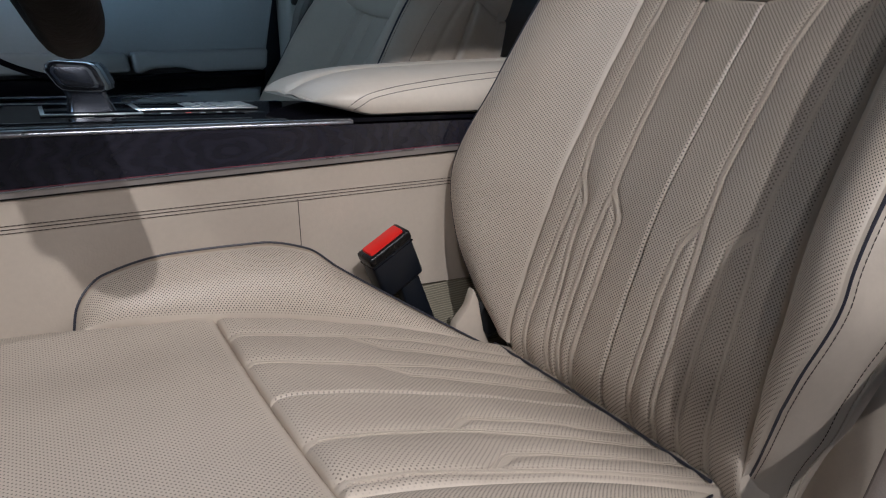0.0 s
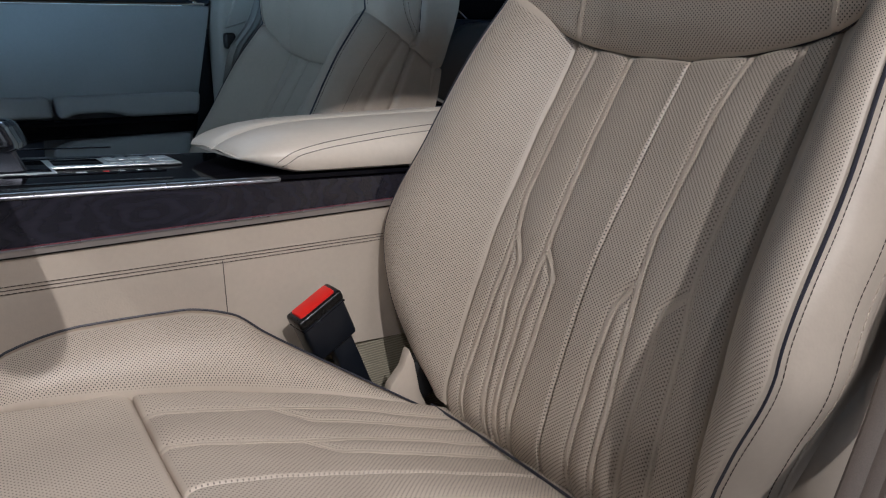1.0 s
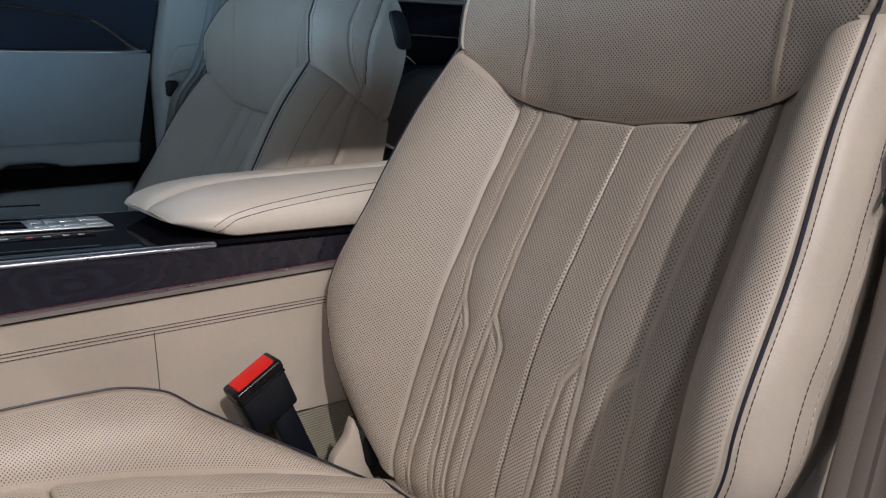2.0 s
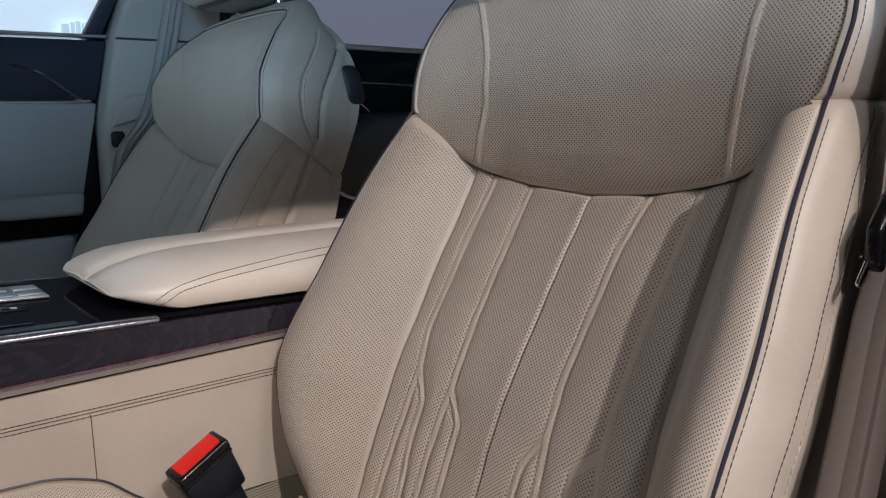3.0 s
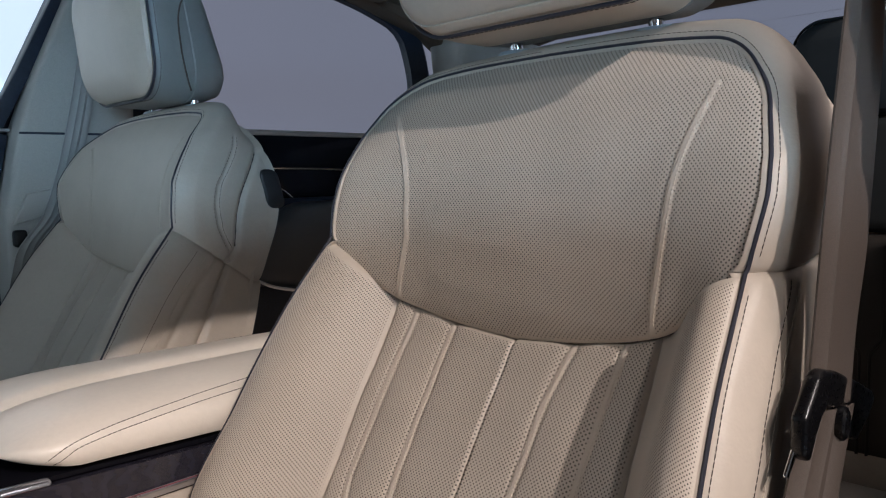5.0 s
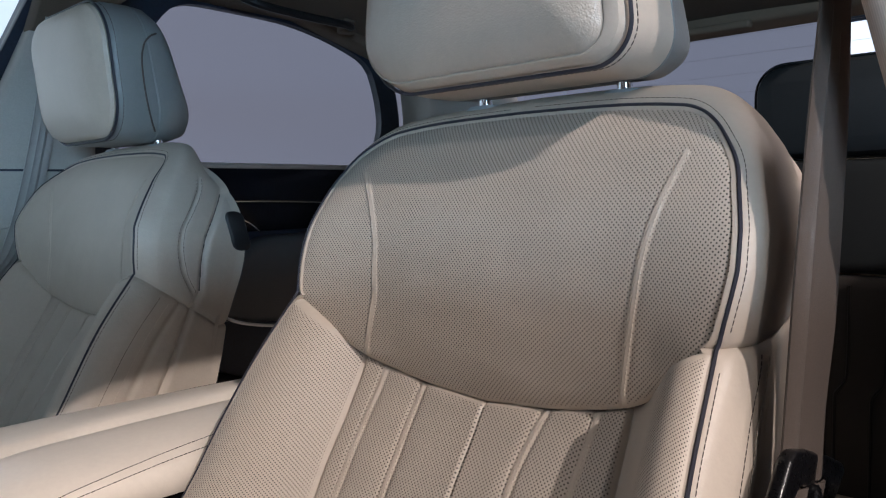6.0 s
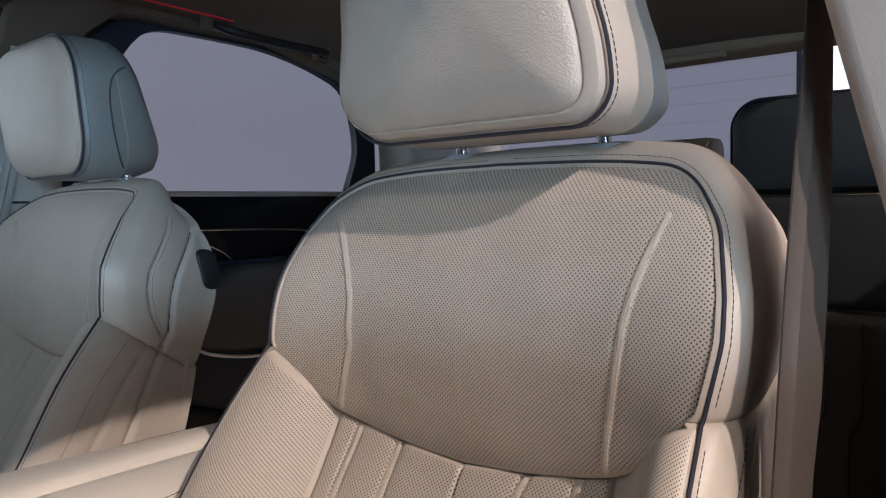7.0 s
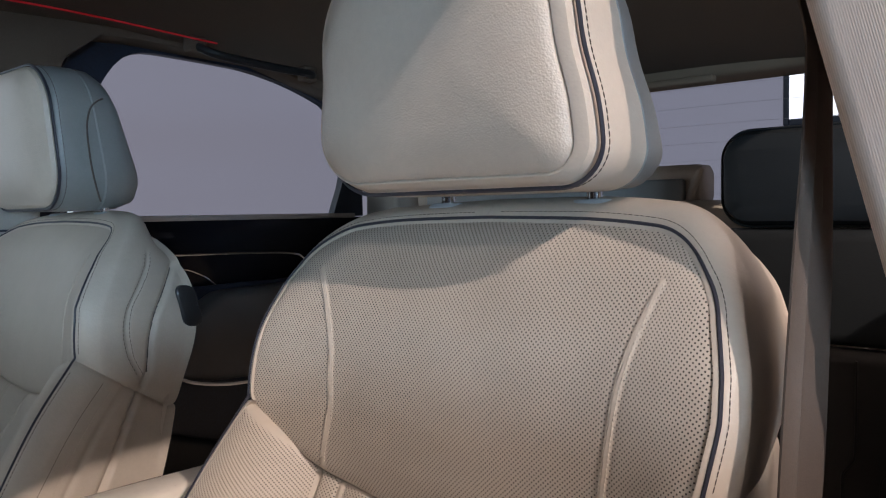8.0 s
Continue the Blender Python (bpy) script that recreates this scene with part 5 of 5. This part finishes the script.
armrest = thing("armrest", "padded cream leather armrest lid with double stitching", "armrest")
for s in (1, -1):
    stations = np.concatenate([0.308 + 0.05 * np.linspace(0, 1, 34) ** 1.6, np.linspace(0.366, 0.80, 34)])
    rows = [arm_row(x, s) for x in stations]
    part("lid", skin(rows), M_ARM, armrest)
    for off in (0.0, -0.0055):
        q = path([(0.335 - 1.6 * off, 0.7625), (0.342 - 1.6 * off, 0.7695 + 0.5 * off), (0.355 - 1.2 * off, 0.7768 + 0.7 * off), (0.374, 0.781 + off), (0.407, 0.785 + off), (0.508, 0.791 + off), (0.78, 0.797 + off)], 120)
        pts = []
        for x, z in q:
            prof = arm_row(x, 1)[1:11]
            pts.append((x, float(np.interp(z, [r[2] for r in prof], [r[1] for r in prof])), z))
        line = [(x, (y if s == 1 else 2 * MID - y) - s * 0.0002, z + 0.0002) for x, y, z in pts]
        stitches("stitching", line, M_THREAD, armrest, 0.0050, 0.0048, 0.00045)
        if off == 0.0:
            tube("seam", [(x, y, z - 0.0027) for x, y, z in line[6:]], 0.00045, M_PIPING, armrest, "thin seam between the stitch rows", 6)

# ---- buckle between seat and console ----
buckle = thing("belt_buckle", "black seat belt buckle with red release button", "buckle")
bx = pose(0.3600, 0.752, 0.6045, 0, 0, 0) @ Matrix.Rotation(radians(-24), 4, "Y") @ Matrix.Rotation(radians(14), 4, "X") @ Matrix.Rotation(radians(8), 4, "Z")


def in_buckle(bm):
    bmesh.ops.transform(bm, matrix=bx @ Matrix.Scale(0.86, 4), verts=bm.verts)
    return bm


part("housing", in_buckle(rbox(-0.032, 0.032, -0.014, 0.014, -0.038, 0.034, 0.005, 3)), M_BUCKLE, buckle)
part("collar", in_buckle(rbox(-0.0330, 0.0330, -0.0150, 0.0150, 0.0195, 0.0335, 0.004, 3)), M_TONGUE, buckle, "glossy black collar")
part("groove", in_buckle(rbox(-0.0322, 0.0322, -0.01435, 0.01435, 0.0165, 0.0185, 0.0004, 1)), M_GLOSS, buckle, "narrow groove")
part("button", in_buckle(rbox(-0.0265, 0.0265, -0.0100, 0.0100, 0.028, 0.0375, 0.003, 2)), M_RED, buckle, "red release button")
part("stalk", in_buckle(rbox(-0.006, 0.026, -0.009, 0.009, -0.16, -0.034, 0.004, 2)), M_BUCKLE, buckle, "black stalk")

# ---- seat belt at the near pillar ----
belt = thing("seat_belt", "tan woven seat belt hanging beside the seat", "seat belt")


def strap(name, knots, width, material, parent, n=40, label=""):
    """A flat band through points (x, y, z, turn of its width about z)."""
    k = path(knots, n)
    rows = []
    for x, y, z, a in k:
        w = Vector((math.cos(radians(a)), math.sin(radians(a)), 0)) * width / 2
        t = Vector((-math.sin(radians(a)), math.cos(radians(a)), 0)) * 0.0007
        c = Vector((x, y, z))
        folds = [(-1, 0.3), (-0.7, 1.6), (-0.4, -1.2), (-0.1, 0.8), (0.15, -1.0), (0.45, 1.4), (0.75, -0.8), (1, 0.6)]
        rows.append([c + w * k - t * (1 - 1.5 * f) for k, f in folds] + [c + w * k + t * (1 + 1.5 * f) for k, f in folds[::-1]])
    return part(name, skin(rows), material, parent, label)


strap("webbing", [(0.718, 0.3160, 1.36, 0), (0.7193, 0.2872, 1.2394, -2), (0.7109, 0.2794, 1.2081, -3), (0.6953, 0.2757, 1.1559, -5), (0.6681, 0.2715, 1.0722, -11), (0.6388, 0.2684, 0.9677, -13), (0.6283, 0.2703, 0.8921, -10), (0.6187, 0.2692, 0.8580, -11)], 0.049, M_WEB, belt)
strap("webbing", [(0.6209, 0.2692, 0.8559, -15), (0.5974, 0.2703, 0.8068, -18), (0.5239, 0.2586, 0.6789, -18), (0.4119, 0.2362, 0.5723, -18), (0.3000, 0.2138, 0.4657, -18), (0.1300, 0.1930, 0.3000, -18), (0.10, 0.19, 0.262, -18)], 0.049, M_WEB, belt)
part("tongue_cover", prism([(0.5931, 0.8814), (0.6037, 0.8846), (0.6251, 0.8793), (0.6657, 0.8643), (0.6933, 0.8526), (0.6986, 0.8452), (0.6827, 0.8345), (0.6635, 0.8260), (0.6549, 0.8303), (0.6518, 0.8452), (0.6368, 0.8537), (0.6219, 0.8580), (0.6091, 0.8612), (0.5996, 0.8569), (0.5910, 0.8473), (0.5824, 0.8345), (0.5740, 0.8409), (0.5740, 0.8622)], "y", 0.2656, 0.2752, 0.003, 3), M_TONGUE, belt, "black plastic belt tongue")
part("tongue", prism([(0.5638, 0.8308), (0.5665, 0.8281), (0.5931, 0.8505), (0.5867, 0.8559)], "y", 0.2720, 0.2745, 0.0008), M_CHROME, belt, "steel tongue plate")
# black solid put where the tongue has a dark slot
part("lug", skin([[(0.6293 + 0.0068 * g * math.cos(a), y, 0.8468 + 0.0105 * g * math.sin(a)) for a in [2 * math.pi * i / 20 for i in range(20)]] for g, y in ((0.8, 0.2613), (1.0, 0.2628), (1.0, 0.2714))]), M_TONGUE, belt, "black rounded lug in place of the tongue's dark slot")

# belt of the far seat
fbelt = thing("seat_belt", "grey woven seat belt on the far pillar", "seat belt")
strap("webbing", [(0.70, 1.568, 1.36, 20), (0.66, 1.560, 1.15, 20), (0.60, 1.555, 0.95, 20), (0.55, 1.552, 0.88, 20), (0.50, 1.55, 0.60, 20)], 0.047, M_WEB_GREY, fbelt)
part("tongue_cover", rbox(0.530, 0.552, 1.552, 1.572, 0.892, 0.922, 0.006), M_BLACK, fbelt, "black plastic belt tongue")

# ---- rear seats ----
rear = thing("rear_bench", "cream leather rear bench in deep shade", "rear seat")
part("backrest", prism([(1.36, 0.45), (1.40, 0.62), (1.50, 1.02), (1.54, 1.10), (1.60, 1.125), (1.68, 1.11), (1.70, 0.45)], "y", 0.30, 1.54, 0.03, 4), M_LEATHER, rear)
part("cushion", prism([(0.98, 0.32), (0.97, 0.52), (1.0, 0.56), (1.38, 0.52), (1.45, 0.32)], "y", 0.28, 1.56, 0.03, 4), M_LEATHER, rear)
part("top_roll", skin([[(1.655 + px * g, y, 1.150 + pz * g) for px, pz in rounded(0.075, 0.082, 0.022, 6)] for g, y in ((0.80, 0.712), (0.95, 0.716), (1.0, 0.728), (1.0, 1.42), (0.8, 1.45))]), M_LEATHER, rear, "squared cream top edge")
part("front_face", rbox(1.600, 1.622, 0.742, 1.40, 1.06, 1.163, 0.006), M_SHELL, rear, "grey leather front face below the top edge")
for k in range(4):
    tube("fold", [(1.612 + 0.003 * k, 0.708 + 0.006 * k + 0.03 * t * (1 - 0.2 * k), 1.182 - 0.07 * t - 0.006 * k) for t in np.linspace(0, 1, 10)], 0.0065, M_LEATHER, rear, "gathered leather fold", 8)


def rear_headrest(y):
    h = thing("rear_headrest", "dark leather rear headrest with piping", "headrest", at=(1.45, y, 1.075))
    rings = []
    for g, x in ((-0.03, -0.055), (-0.008, -0.045), (0.0, -0.025), (0.0, 0.03), (-0.012, 0.05), (-0.04, 0.058)):
        rings.append([(x, u, z) for u, z in rounded(0.27 + 2 * g, 0.15 + 2 * g, 0.045 + g, 10, 0, 0.077)])
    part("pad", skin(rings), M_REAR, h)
    ring = [(-0.028, u, z) for u, z in rounded(0.272, 0.152, 0.046, 10, 0, 0.077)]
    tube("piping", ring + ring[:1], 0.002, M_REAR, h, "dark piping")
    return h


rear_headrest(0.464)
rback = thing("rear_seat_back", "dark quilted leather rear seat back", "rear seat back")
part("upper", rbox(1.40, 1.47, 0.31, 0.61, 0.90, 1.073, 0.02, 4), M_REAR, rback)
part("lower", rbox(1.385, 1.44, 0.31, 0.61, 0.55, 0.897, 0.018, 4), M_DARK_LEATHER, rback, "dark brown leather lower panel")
for y in (0.345, 0.395, 0.445, 0.495, 0.545, 0.585):
    kink = 0.018 if y < 0.46 else -0.018
    q = path([(y, 0.885), (y, 0.80), (y + 0.1 * kink, 0.745), (y + kink, 0.715), (y + kink, 0.56)], 40)
    tube("welt", [(1.3845, a, b) for a, b in q], 0.0022, M_DARK_LEATHER, rback, "raised quilting welt", 6)

# ---- steering wheel, lower part in view ----
wheel = thing("steering_wheel", "dark brown leather steering wheel", "steering wheel")
wm = Matrix.Translation((-0.002, 0.53, 1.0115)) @ Matrix.Rotation(radians(-24), 4, "Y")
ring = []
for i in range(73):
    a = 2 * math.pi * i / 72
    ring.append(wm @ Vector((0, 0.182 * math.sin(a), -0.178 * math.cos(a))))
tube("rim", ring, 0.0172, M_WHEEL, wheel, sides=18)
part("hub", skin([[wm @ Vector((dx, r * math.sin(a), -0.9 * r * math.cos(a))) for a in [2 * math.pi * i / 32 for i in range(32)]] for r, dx in ((0.06, -0.06), (0.092, -0.03), (0.088, -0.002), (0.065, 0.012))]), M_WHEEL, wheel, "rounded hub cover")
for ang in (90, 270):
    a = radians(ang)
    tube("spoke", [wm @ Vector((-0.012, r * math.sin(a), -r * math.cos(a))) for r in (0.06, 0.10, 0.14, 0.178)], 0.016, M_DARK_LEATHER, wheel, sides=10)
part("lower_spoke", skin([[wm @ Vector((dx + px, py, z)) for px, py in rounded(th, w, 0.45 * th, 4)] for w, th, dx, z in ((0.085, 0.024, -0.012, -0.06), (0.070, 0.022, -0.010, -0.10), (0.064, 0.020, -0.008, -0.14), (0.070, 0.012, -0.003, -0.174))]), M_WHEEL, wheel, "broad lower spoke")
tube("column", [wm @ Vector((d, 0, 0)) for d in (-0.05, -0.15, -0.30)], 0.04, M_BLACK, wheel, sides=16)
# dashboard that carries the column
dash = part("dashboard", prism([(-0.95, 0.55), (-0.42, 0.62), (-0.33, 0.78), (-0.36, 0.92), (-0.50, 0.98), (-0.95, 1.0)], "y", 0.22, 1.60, 0.02, 3), M_DARK_LEATHER)
tagged(dash, "dark leather dashboard in front of the seats", "dashboard", kind="structure")
